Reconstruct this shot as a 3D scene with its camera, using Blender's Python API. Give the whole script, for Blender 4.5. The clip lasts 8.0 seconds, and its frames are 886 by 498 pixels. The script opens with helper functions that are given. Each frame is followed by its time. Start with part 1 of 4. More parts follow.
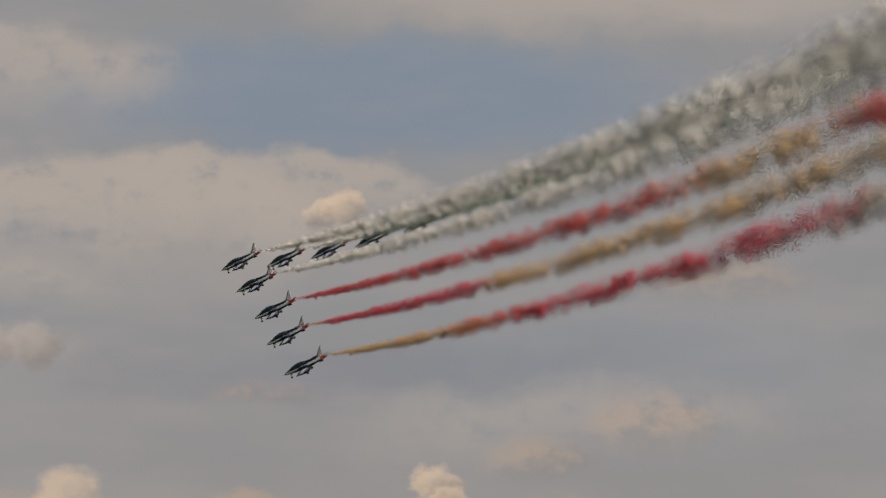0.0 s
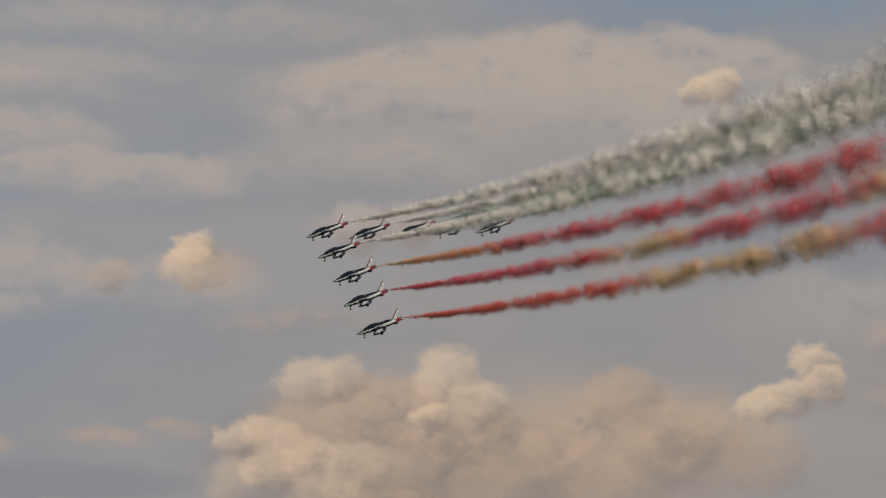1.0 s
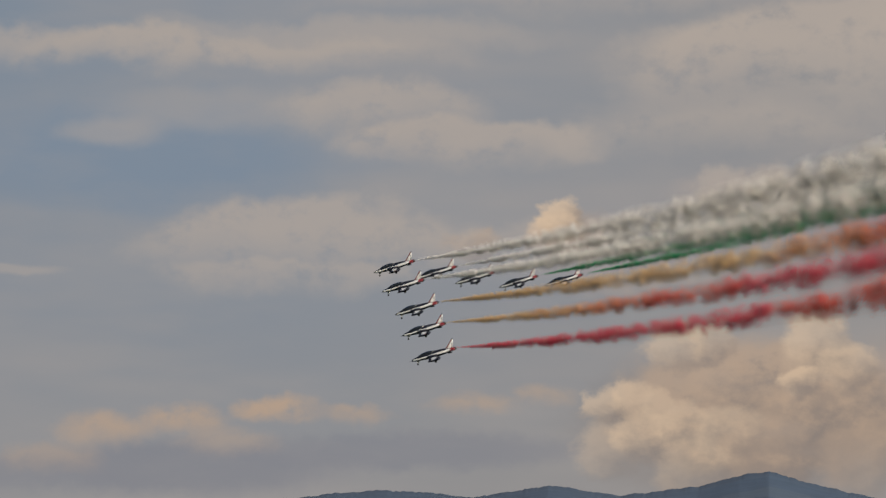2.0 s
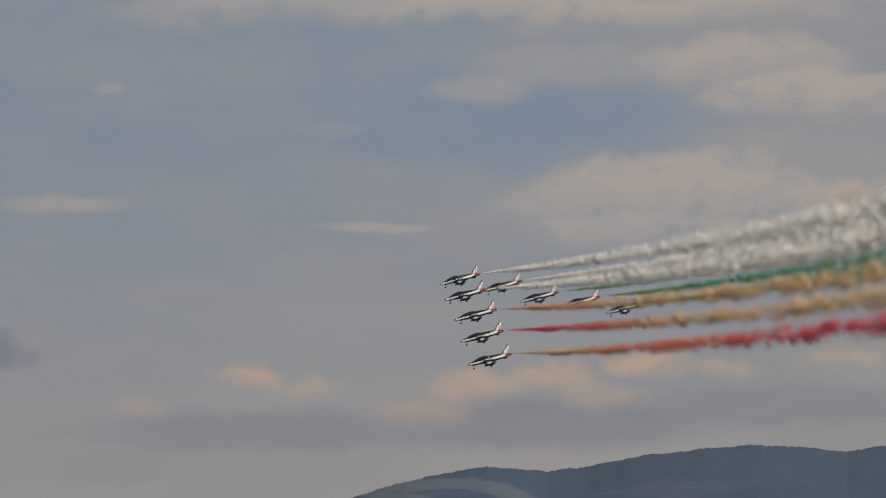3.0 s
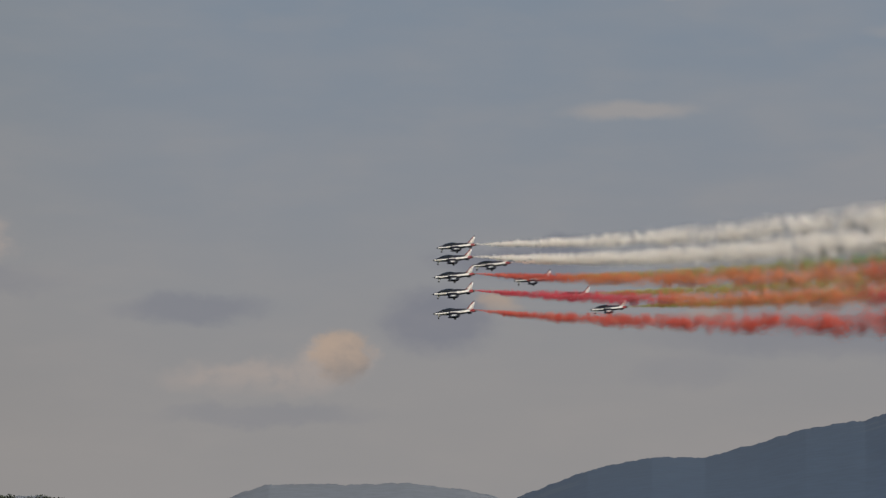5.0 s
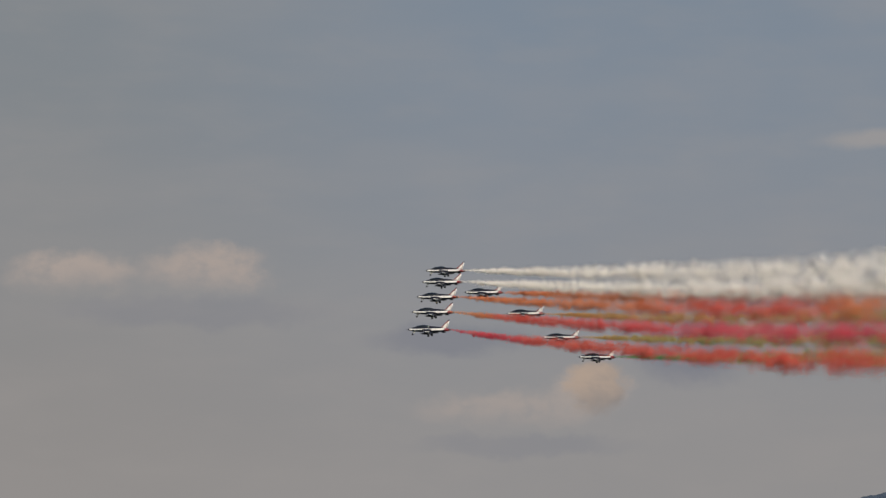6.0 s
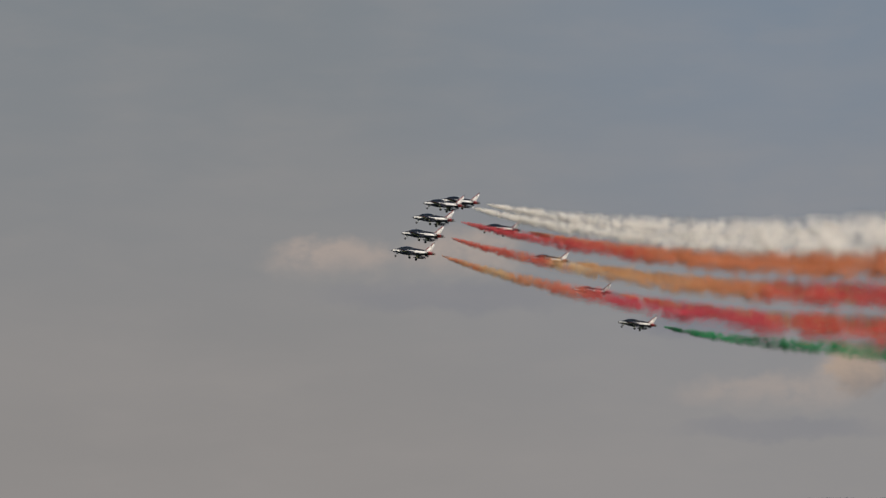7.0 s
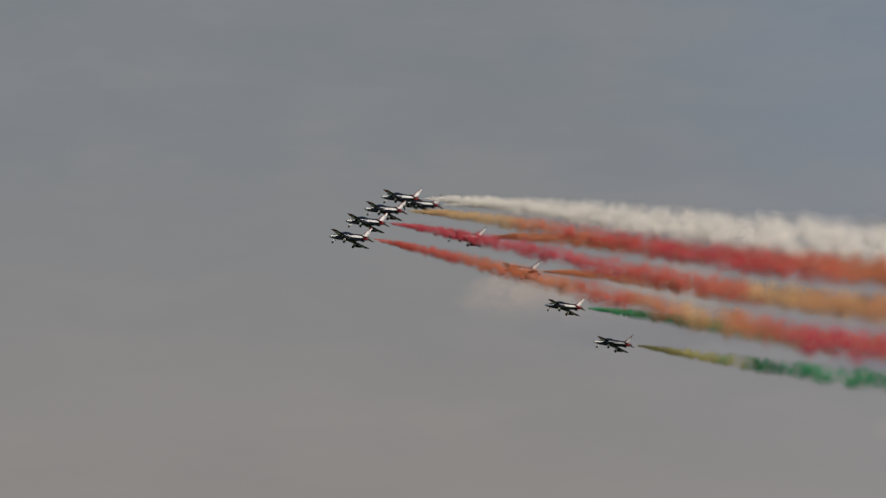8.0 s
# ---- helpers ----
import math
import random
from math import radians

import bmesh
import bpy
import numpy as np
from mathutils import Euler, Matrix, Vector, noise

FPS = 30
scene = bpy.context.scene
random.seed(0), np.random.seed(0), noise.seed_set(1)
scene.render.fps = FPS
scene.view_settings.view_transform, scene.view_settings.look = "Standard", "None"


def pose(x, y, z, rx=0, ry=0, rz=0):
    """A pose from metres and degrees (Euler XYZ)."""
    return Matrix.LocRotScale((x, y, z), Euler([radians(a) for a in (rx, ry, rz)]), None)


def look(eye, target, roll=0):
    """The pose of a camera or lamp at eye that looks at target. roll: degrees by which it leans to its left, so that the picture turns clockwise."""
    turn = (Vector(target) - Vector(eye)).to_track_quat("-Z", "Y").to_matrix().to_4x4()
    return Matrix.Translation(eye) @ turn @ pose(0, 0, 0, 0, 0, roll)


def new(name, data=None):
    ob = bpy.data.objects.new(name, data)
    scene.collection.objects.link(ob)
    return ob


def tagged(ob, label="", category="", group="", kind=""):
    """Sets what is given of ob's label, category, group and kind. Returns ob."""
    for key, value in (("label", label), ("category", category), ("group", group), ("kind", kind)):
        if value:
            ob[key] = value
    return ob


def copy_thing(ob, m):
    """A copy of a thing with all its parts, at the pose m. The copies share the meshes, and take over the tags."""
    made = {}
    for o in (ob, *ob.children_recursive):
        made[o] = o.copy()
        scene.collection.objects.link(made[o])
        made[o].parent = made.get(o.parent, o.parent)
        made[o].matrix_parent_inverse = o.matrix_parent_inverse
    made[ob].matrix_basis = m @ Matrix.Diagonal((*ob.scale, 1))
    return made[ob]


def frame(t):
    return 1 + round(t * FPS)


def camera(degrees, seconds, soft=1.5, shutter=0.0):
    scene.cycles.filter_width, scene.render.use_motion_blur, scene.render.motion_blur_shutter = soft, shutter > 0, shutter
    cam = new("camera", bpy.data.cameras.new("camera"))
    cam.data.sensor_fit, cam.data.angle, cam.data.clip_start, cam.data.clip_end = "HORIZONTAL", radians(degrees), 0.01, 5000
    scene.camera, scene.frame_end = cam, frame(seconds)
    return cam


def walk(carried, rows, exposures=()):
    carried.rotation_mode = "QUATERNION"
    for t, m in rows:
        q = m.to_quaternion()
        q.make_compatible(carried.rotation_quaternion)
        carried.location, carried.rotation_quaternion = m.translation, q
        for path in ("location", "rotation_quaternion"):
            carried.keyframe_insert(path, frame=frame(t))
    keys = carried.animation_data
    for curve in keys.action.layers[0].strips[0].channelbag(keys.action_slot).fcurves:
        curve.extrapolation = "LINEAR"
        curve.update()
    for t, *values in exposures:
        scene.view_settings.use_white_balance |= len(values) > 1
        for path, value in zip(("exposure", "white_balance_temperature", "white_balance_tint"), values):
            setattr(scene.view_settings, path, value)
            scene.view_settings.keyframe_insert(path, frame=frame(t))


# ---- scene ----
# seconds, then yaw to the left, pitch and roll (degrees) of a camera held on one spot
CAMERA = [
    (0.0, -29.612, 9.698, -0.167),
    (0.1, -29.085, 9.248, -0.141),
    (0.2, -28.621, 9.197, -0.115),
    (0.3, -28.080, 9.151, -0.088),
    (0.4, -27.303, 9.003, -0.062),
    (0.5, -26.332, 8.733, -0.036),
    (0.6, -25.590, 8.546, 0.038),
    (0.7, -24.851, 8.364, 0.112),
    (0.8, -24.212, 8.100, 0.185),
    (0.9, -23.657, 7.780, 0.259),
    (1.0, -23.147, 7.624, 0.333),
    (1.1, -22.671, 7.572, 0.323),
    (1.2, -22.089, 7.508, 0.313),
    (1.3, -21.434, 7.380, 0.304),
    (1.4, -20.643, 7.333, 0.294),
    (1.5, -19.796, 7.258, 0.284),
    (1.6, -18.999, 7.253, 0.212),
    (1.7, -18.326, 7.230, 0.140),
    (1.8, -17.751, 7.184, 0.067),
    (1.9, -17.351, 7.071, -0.005),
    (2.0, -16.878, 7.031, -0.077),
    (2.2, -15.707, 6.933, -0.056),
    (3.3, -8.848, 6.010, -0.171),
    (3.4, -8.390, 5.898, -0.189),
    (3.5, -8.105, 5.828, -0.206),
    (3.6, -7.771, 5.768, -0.182),
    (3.7, -7.352, 5.585, -0.157),
    (3.8, -6.906, 5.540, -0.133),
    (3.9, -6.423, 5.555, -0.108),
    (4.0, -5.890, 5.487, -0.084),
    (4.1, -5.318, 5.367, -0.017),
    (4.2, -4.754, 5.270, 0.050),
    (4.3, -4.181, 5.252, 0.117),
    (4.4, -3.648, 5.216, 0.184),
    (4.5, -3.136, 5.085, 0.251),
    (4.6, -2.626, 5.029, 0.194),
    (4.7, -2.184, 4.965, 0.137),
    (4.8, -1.733, 4.853, 0.081),
    (4.9, -1.295, 4.707, 0.024),
    (5.0, -0.854, 4.671, -0.033),
    (5.1, -0.418, 4.634, -0.024),
    (5.2, 0.000, 4.700, -0.015),
    (6.3, 4.398, 5.271, 0.057),
    (6.4, 4.615, 5.285, 0.039),
    (6.5, 4.887, 5.227, 0.021),
    (6.6, 5.288, 5.131, -0.006),
    (6.7, 5.777, 4.888, -0.034),
    (6.8, 6.387, 4.726, -0.061),
    (6.9, 7.123, 4.842, -0.047),
    (7.0, 7.914, 4.915, -0.033),
    (7.1, 8.604, 5.045, -0.026),
    (7.2, 9.125, 5.161, -0.020),
    (7.3, 9.639, 5.364, -0.013),
    (7.4, 10.066, 5.552, -0.007),
    (7.5, 10.453, 5.654, 0.000),
    (7.6, 10.727, 5.787, 0.000),
    (7.7, 10.891, 5.543, 0.000),
    (7.8, 10.908, 5.445, 0.000),
    (8.0, 11.303, 5.535, 0.000),
]
# seconds, then the turn (degrees) that all nine share
ATTITUDE = [(0.0, -18.5, -30.0, 41.0), (0.5, -17.2, -27.0, 47.0), (1.0, -15.8, -23.5, 54.5), (1.5, -14.2, -21.0, 59.5), (2.0, -13.0, -18.7, 64.0), (2.2, -12.6, -18.0, 65.5), (3.3, -10.8, -14.5, 72.2), (3.5, -10.3, -14.0, 73.0), (4.0, -7.5, -13.8, 75.0), (4.5, -4.5, -13.3, 76.3), (5.0, -1.5, -13.0, 77.0), (5.2, -0.4, -12.3, 77.0), (6.3, 5.8, -5.0, 75.0), (6.5, 6.9, -3.0, 74.0), (6.8, 8.2, 0.8, 69.5), (7.0, 8.9, 5.0, 67.5), (7.5, 9.3, 11.5, 65.0), (8.0, 9.0, 17.0, 61.5)]
# seconds, then the place of each jet; before 0 s: the way it came
FLIGHT = {
    "leader": [(-3.0, 451.5, 508.9, 201.2), (-2.5, 435.2, 539.4, 186.7), (-2.0, 417.4, 568.5, 173.1), (-1.5, 397.9, 596.5, 160.3), (-1.0, 376.8, 623.2, 148.4), (-0.5, 354.2, 648.8, 137.3), (0.0, 330.0, 673.0, 127.1), (0.5, 307.0, 703.9, 118.6), (1.0, 283.6, 732.9, 111.3), (1.5, 256.5, 761.9, 104.1), (2.0, 227.2, 790.1, 98.9), (2.2, 214.9, 800.4, 96.0), (3.3, 140.0, 854.0, 85.9), (3.5, 125.7, 859.9, 83.8), (4.0, 90.0, 873.0, 80.7), (4.5, 53.5, 883.8, 78.0), (5.0, 16.9, 892.2, 75.5), (5.2, 2.6, 894.6, 75.9), (6.3, -70.8, 863.0, 76.9), (6.5, -81.3, 838.5, 78.7), (6.8, -96.3, 800.3, 80.7), (7.0, -104.1, 776.8, 80.4), (7.5, -124.0, 722.2, 78.9), (8.0, -142.9, 691.3, 79.7)],
    "near_1": [(-3.0, 444.1, 491.8, 192.2), (-2.5, 428.2, 522.0, 177.9), (-2.0, 410.6, 551.0, 164.3), (-1.5, 391.4, 578.8, 151.7), (-1.0, 370.7, 605.3, 140.0), (-0.5, 348.6, 630.6, 129.2), (0.0, 324.8, 654.6, 119.2), (0.5, 302.1, 685.0, 110.7), (1.0, 279.1, 713.6, 103.9), (1.5, 252.7, 742.1, 96.8), (2.0, 223.6, 769.9, 91.9), (2.2, 211.7, 780.0, 89.4), (3.3, 137.7, 833.0, 79.8), (3.5, 123.9, 838.8, 77.7), (4.0, 88.2, 851.9, 75.0), (4.5, 52.0, 862.5, 72.3), (5.0, 15.6, 870.8, 70.5), (5.2, 1.8, 873.2, 70.8), (6.3, -70.9, 842.3, 72.9), (6.5, -81.9, 818.3, 74.9), (6.8, -96.6, 781.0, 77.6), (7.0, -105.2, 758.1, 77.9), (7.5, -124.7, 705.0, 77.5), (8.0, -143.7, 674.8, 79.3)],
    "near_2": [(-3.0, 439.9, 477.4, 183.9), (-2.5, 424.1, 507.6, 169.4), (-2.0, 406.7, 536.5, 155.9), (-1.5, 387.8, 564.2, 143.3), (-1.0, 367.4, 590.6, 131.6), (-0.5, 345.4, 615.7, 120.9), (0.0, 321.9, 639.7, 111.1), (0.5, 299.6, 669.6, 103.5), (1.0, 276.8, 698.0, 96.5), (1.5, 250.5, 726.3, 89.5), (2.0, 222.2, 753.6, 84.7), (2.2, 210.2, 763.7, 82.4), (3.3, 137.3, 816.1, 73.4), (3.5, 123.4, 822.0, 71.4), (4.0, 88.0, 835.0, 68.6), (4.5, 51.8, 845.5, 66.5), (5.0, 15.6, 853.7, 64.8), (5.2, 1.9, 856.2, 65.3), (6.3, -71.0, 825.7, 68.1), (6.5, -81.8, 802.2, 70.0), (6.8, -96.7, 765.7, 72.9), (7.0, -105.5, 743.2, 73.2), (7.5, -125.0, 691.2, 73.1), (8.0, -144.3, 661.6, 75.4)],
    "near_3": [(-3.0, 435.7, 465.7, 176.1), (-2.5, 420.1, 495.8, 161.6), (-2.0, 402.9, 524.7, 148.2), (-1.5, 384.1, 552.2, 135.6), (-1.0, 363.8, 578.6, 124.0), (-0.5, 342.1, 603.6, 113.4), (0.0, 318.8, 627.4, 103.7), (0.5, 296.6, 657.0, 96.2), (1.0, 274.3, 685.0, 89.5), (1.5, 247.9, 713.0, 83.0), (2.0, 219.9, 740.0, 78.4), (2.2, 208.0, 750.0, 76.0), (3.3, 136.4, 801.8, 67.2), (3.5, 122.6, 807.6, 65.4), (4.0, 87.3, 820.6, 63.0), (4.5, 51.4, 831.1, 61.2), (5.0, 15.2, 839.2, 59.5), (5.2, 1.4, 841.6, 60.1), (6.3, -71.3, 811.5, 63.3), (6.5, -82.3, 788.4, 65.2), (6.8, -97.2, 752.6, 68.1), (7.0, -106.1, 730.4, 68.5), (7.5, -125.8, 679.4, 68.5), (8.0, -145.6, 650.3, 71.8)],
    "near_4": [(-3.0, 430.9, 451.4, 167.4), (-2.5, 415.5, 481.6, 152.9), (-2.0, 398.5, 510.3, 139.4), (-1.5, 379.9, 537.9, 126.9), (-1.0, 359.8, 564.1, 115.3), (-0.5, 338.3, 589.0, 104.8), (0.0, 315.4, 612.6, 95.3), (0.5, 293.5, 641.8, 88.0), (1.0, 271.4, 669.4, 81.6), (1.5, 245.4, 697.1, 75.3), (2.0, 217.4, 723.8, 71.1), (2.2, 205.7, 733.7, 69.0), (3.3, 135.0, 784.9, 60.4), (3.5, 121.3, 790.6, 58.8), (4.0, 86.7, 803.5, 56.3), (4.5, 51.1, 813.9, 54.7), (5.0, 15.1, 821.9, 53.5), (5.2, 1.4, 824.3, 54.0), (6.3, -71.2, 794.7, 57.9), (6.5, -82.3, 772.1, 59.7), (6.8, -97.3, 737.0, 62.9), (7.0, -106.0, 715.4, 63.4), (7.5, -125.8, 665.5, 63.7), (8.0, -145.8, 637.0, 67.4)],
    "far_1": [(-3.0, 468.2, 515.2, 208.6), (-2.5, 452.0, 546.1, 193.5), (-2.0, 434.1, 575.8, 179.3), (-1.5, 414.6, 604.4, 165.8), (-1.0, 393.5, 631.9, 153.2), (-0.5, 370.7, 658.0, 141.5), (0.0, 346.4, 683.0, 130.6), (0.5, 322.9, 714.9, 121.3), (1.0, 299.2, 744.9, 113.4), (1.5, 271.9, 774.7, 105.4), (2.0, 242.2, 803.7, 99.5), (2.2, 229.8, 814.3, 97.0), (3.3, 153.7, 869.5, 85.3), (3.5, 139.0, 875.6, 83.1), (4.0, 102.2, 889.3, 79.2), (4.5, 64.4, 900.5, 75.5), (5.0, 26.7, 909.2, 72.0), (5.2, 12.6, 911.8, 72.0), (6.3, -62.2, 879.7, 72.0), (6.5, -73.0, 854.5, 73.3), (6.8, -87.7, 815.4, 75.4), (7.0, -96.2, 791.3, 75.2), (7.5, -115.8, 735.4, 73.2), (8.0, -135.8, 703.5, 73.9)],
    "far_2": [(-3.0, 486.7, 523.7, 218.3), (-2.5, 470.6, 555.2, 202.6), (-2.0, 452.7, 585.5, 187.6), (-1.5, 433.2, 614.8, 173.5), (-1.0, 412.0, 642.9, 160.2), (-0.5, 389.1, 669.8, 147.7), (0.0, 364.4, 695.6, 135.9), (0.5, 341.1, 728.5, 125.8), (1.0, 317.3, 759.6, 117.0), (1.5, 289.8, 790.1, 108.9), (2.0, 257.6, 820.8, 100.5), (2.2, 243.8, 832.4, 96.6), (3.3, 167.9, 888.7, 84.5), (3.5, 152.9, 895.1, 81.9), (4.0, 115.5, 909.2, 77.6), (4.5, 77.8, 920.7, 73.8), (5.0, 38.8, 929.8, 69.4), (5.2, 24.2, 932.6, 69.1), (6.3, -52.3, 899.9, 67.5), (6.5, -63.5, 874.0, 68.5), (6.8, -78.3, 833.8, 70.1), (7.0, -86.5, 809.0, 69.2), (7.5, -106.0, 751.5, 67.2), (8.0, -126.8, 718.7, 67.9)],
    "far_3": [(-3.0, 505.2, 531.4, 228.3), (-2.5, 489.1, 563.4, 212.0), (-2.0, 471.2, 594.5, 196.4), (-1.5, 451.7, 624.3, 181.6), (-1.0, 430.3, 653.2, 167.5), (-0.5, 407.3, 680.9, 154.2), (0.0, 382.4, 707.4, 141.7), (0.5, 359.0, 740.9, 132.3), (1.0, 333.8, 774.1, 120.1), (1.5, 305.7, 805.9, 109.2), (2.0, 274.7, 836.8, 101.8), (2.2, 261.6, 848.3, 98.2), (3.3, 182.3, 907.0, 84.5), (3.5, 166.9, 913.6, 81.5), (4.0, 128.3, 928.3, 76.3), (4.5, 89.5, 940.3, 71.2), (5.0, 50.8, 949.7, 66.3), (5.2, 34.9, 952.7, 65.2), (6.3, -42.9, 919.4, 62.2), (6.5, -54.3, 892.8, 62.3), (6.8, -69.6, 851.6, 64.0), (7.0, -77.8, 826.0, 62.7), (7.5, -97.9, 766.8, 60.5), (8.0, -119.2, 733.0, 61.0)],
    "far_4": [(-3.0, 523.9, 536.8, 239.5), (-2.5, 507.9, 569.5, 222.6), (-2.0, 490.1, 601.1, 206.3), (-1.5, 470.6, 631.7, 190.7), (-1.0, 449.3, 661.2, 176.0), (-0.5, 426.1, 689.6, 161.9), (0.0, 401.1, 716.9, 148.5), (0.5, 376.6, 752.4, 136.3), (1.0, 351.0, 786.9, 123.2), (1.5, 323.6, 818.9, 113.1), (2.0, 292.1, 850.9, 104.3), (2.2, 278.9, 862.7, 100.4), (3.3, 197.8, 923.6, 84.0), (3.5, 182.2, 930.4, 81.2), (4.0, 142.8, 945.7, 75.5), (4.5, 102.5, 958.1, 70.1), (5.0, 62.3, 968.0, 63.8), (5.2, 46.7, 971.1, 62.8), (6.3, -33.2, 937.4, 56.5), (6.5, -44.0, 910.3, 56.1), (6.8, -59.5, 868.1, 57.2), (7.0, -67.8, 841.6, 55.5), (7.5, -88.3, 781.1, 53.4), (8.0, -110.3, 746.4, 53.6)],
}

def camera_pose(yaw, pitch, roll):
    return pose(0, 0, 1.7, 90 + pitch, 0, yaw) @ pose(0, 0, 0, 0, 0, roll)


cam = camera(15.0, 8.0, soft=1.4)
walk(cam, [(t, camera_pose(yaw, pitch, roll)) for t, yaw, pitch, roll in CAMERA],
     [(0.0, 0.0), (1.5, 0.0), (2.2, -0.03), (3.5, -0.06), (5.2, -0.04), (6.5, -0.05), (7.2, -0.12), (8.0, -0.18)])

# ---- light: a low warm sun from behind the right shoulder, and the sky ----
SUN_AZ, SUN_EL = -155.0, 28.0
to_sun = Vector((-math.sin(radians(SUN_AZ)) * math.cos(radians(SUN_EL)), math.cos(radians(SUN_AZ)) * math.cos(radians(SUN_EL)), math.sin(radians(SUN_EL))))
world = bpy.data.worlds.new("world")
scene.world = world
world.use_nodes = True
wn = world.node_tree
wn.nodes.clear()
sky = wn.nodes.new("ShaderNodeTexSky")
sky.sky_type, sky.sun_disc = "NISHITA", False
sky.sun_elevation, sky.sun_rotation = radians(SUN_EL), radians(-SUN_AZ)
bg = wn.nodes.new("ShaderNodeBackground")
bg.inputs["Strength"].default_value = 0.095
wout = wn.nodes.new("ShaderNodeOutputWorld")
wn.links.new(sky.outputs[0], bg.inputs[0])
wn.links.new(bg.outputs[0], wout.inputs[0])
sun = new("sun", bpy.data.lights.new("sun", "SUN"))
sun.data.energy, sun.data.angle, sun.data.color = 3.5, radians(0.6), (1.0, 0.89, 0.77)
sun.matrix_basis = look(to_sun * 300, (0, 0, 0))


# ---- materials ----
def fresh(name):
    m = bpy.data.materials.new(name)
    m.use_nodes = True
    m.node_tree.nodes.clear()
    out = m.node_tree.nodes.new("ShaderNodeOutputMaterial")
    return m, m.node_tree, out


def node(tree, kind, **sockets):
    n = tree.nodes.new(kind)
    for key, value in sockets.items():
        n.inputs[key.replace("_", " ")].default_value = value
    return n


def mix_colour(tree, factor, a, b):
    """A colour between a and b, which are colours or sockets."""
    n = tree.nodes.new("ShaderNodeMix")
    n.data_type = "RGBA"
    for socket, value in ((n.inputs[0], factor), (n.inputs[6], a), (n.inputs[7], b)):
        if isinstance(value, (int, float)):
            socket.default_value = value
        elif isinstance(value, tuple):
            socket.default_value = (*value, 1)
        else:
            tree.links.new(value, socket)
    return n.outputs[2]


def step(tree, value, low, high, smooth=True):
    n = tree.nodes.new("ShaderNodeMapRange")
    n.interpolation_type = "SMOOTHSTEP" if smooth else "LINEAR"
    n.inputs[1].default_value, n.inputs[2].default_value = low, high
    tree.links.new(value, n.inputs[0])
    return n.outputs[0]


def maths(tree, operation, a, b=0.0):
    n = tree.nodes.new("ShaderNodeMath")
    n.operation = operation
    for socket, value in ((n.inputs[0], a), (n.inputs[1], b)):
        if isinstance(value, (int, float)):
            socket.default_value = value
        else:
            tree.links.new(value, socket)
    return n.outputs[0]


def paint(name, colour, rough=0.35, metal=0.0, wear=0.12, scale=1.5, coat=0.0):
    """Painted or bare surface with faint streaks, stains and relief."""
    m, tree, out = fresh(name)
    at = tree.nodes.new("ShaderNodeTexCoord")
    coarse, fine = node(tree, "ShaderNodeTexNoise", Scale=scale, Detail=4.0), node(tree, "ShaderNodeTexNoise", Scale=scale * 14, Detail=3.0)
    for n in (coarse, fine):
        tree.links.new(at.outputs["Object"], n.inputs["Vector"])
    dark = tuple(c * (1 - 2.2 * wear) for c in colour)
    lit = tuple(min(1, c * (1 + wear)) for c in colour)
    base = mix_colour(tree, step(tree, coarse.outputs[0], 0.35, 0.65), dark, lit)
    base = mix_colour(tree, maths(tree, "MULTIPLY", step(tree, fine.outputs[0], 0.55, 0.75), 0.35), base, dark)
    bsdf = node(tree, "ShaderNodeBsdfPrincipled", Metallic=metal, Coat_Weight=coat)
    tree.links.new(base, bsdf.inputs["Base Color"])
    tree.links.new(maths(tree, "ADD", maths(tree, "MULTIPLY", coarse.outputs[0], 0.2), rough - 0.1), bsdf.inputs["Roughness"])
    bump = node(tree, "ShaderNodeBump", Strength=0.06, Distance=0.02)
    tree.links.new(fine.outputs[0], bump.inputs["Height"])
    tree.links.new(bump.outputs[0], bsdf.inputs["Normal"])
    tree.links.new(bsdf.outputs[0], out.inputs[0])
    return m


BLUE = paint("navy_paint", (0.005, 0.007, 0.018), 0.6)
WHITE = paint("white_paint", (0.78, 0.77, 0.74), 0.35, wear=0.08)
RED = paint("red_paint", (0.24, 0.016, 0.02), 0.35)
GREEN = paint("green_paint", (0.02, 0.16, 0.07), 0.35)
METAL = paint("scorched_metal", (0.20, 0.18, 0.17), 0.4, 0.9, 0.2, 4)
RUBBER_AND_SHADE = paint("tyre_rubber", (0.02, 0.02, 0.02), 0.8, 0, 0.2, 6)
STRUT = paint("grey_strut_paint", (0.35, 0.36, 0.37), 0.45)
CANOPY = paint("tinted_canopy", (0.01, 0.013, 0.018), 0.1, 0, 0.05, 2, coat=1.0)


RED_DYE, CRIMSON, ORANGE, TAN, FADED = (0.65, 0.125, 0.095), (0.64, 0.09, 0.125), (0.68, 0.25, 0.12), (0.70, 0.49, 0.26), (0.68, 0.58, 0.45)
PURE, BEIGE, EMERALD, OLIVE, TEAL = (0.95, 0.93, 0.89), (0.93, 0.89, 0.82), (0.035, 0.33, 0.13), (0.42, 0.40, 0.13), (0.22, 0.42, 0.32)
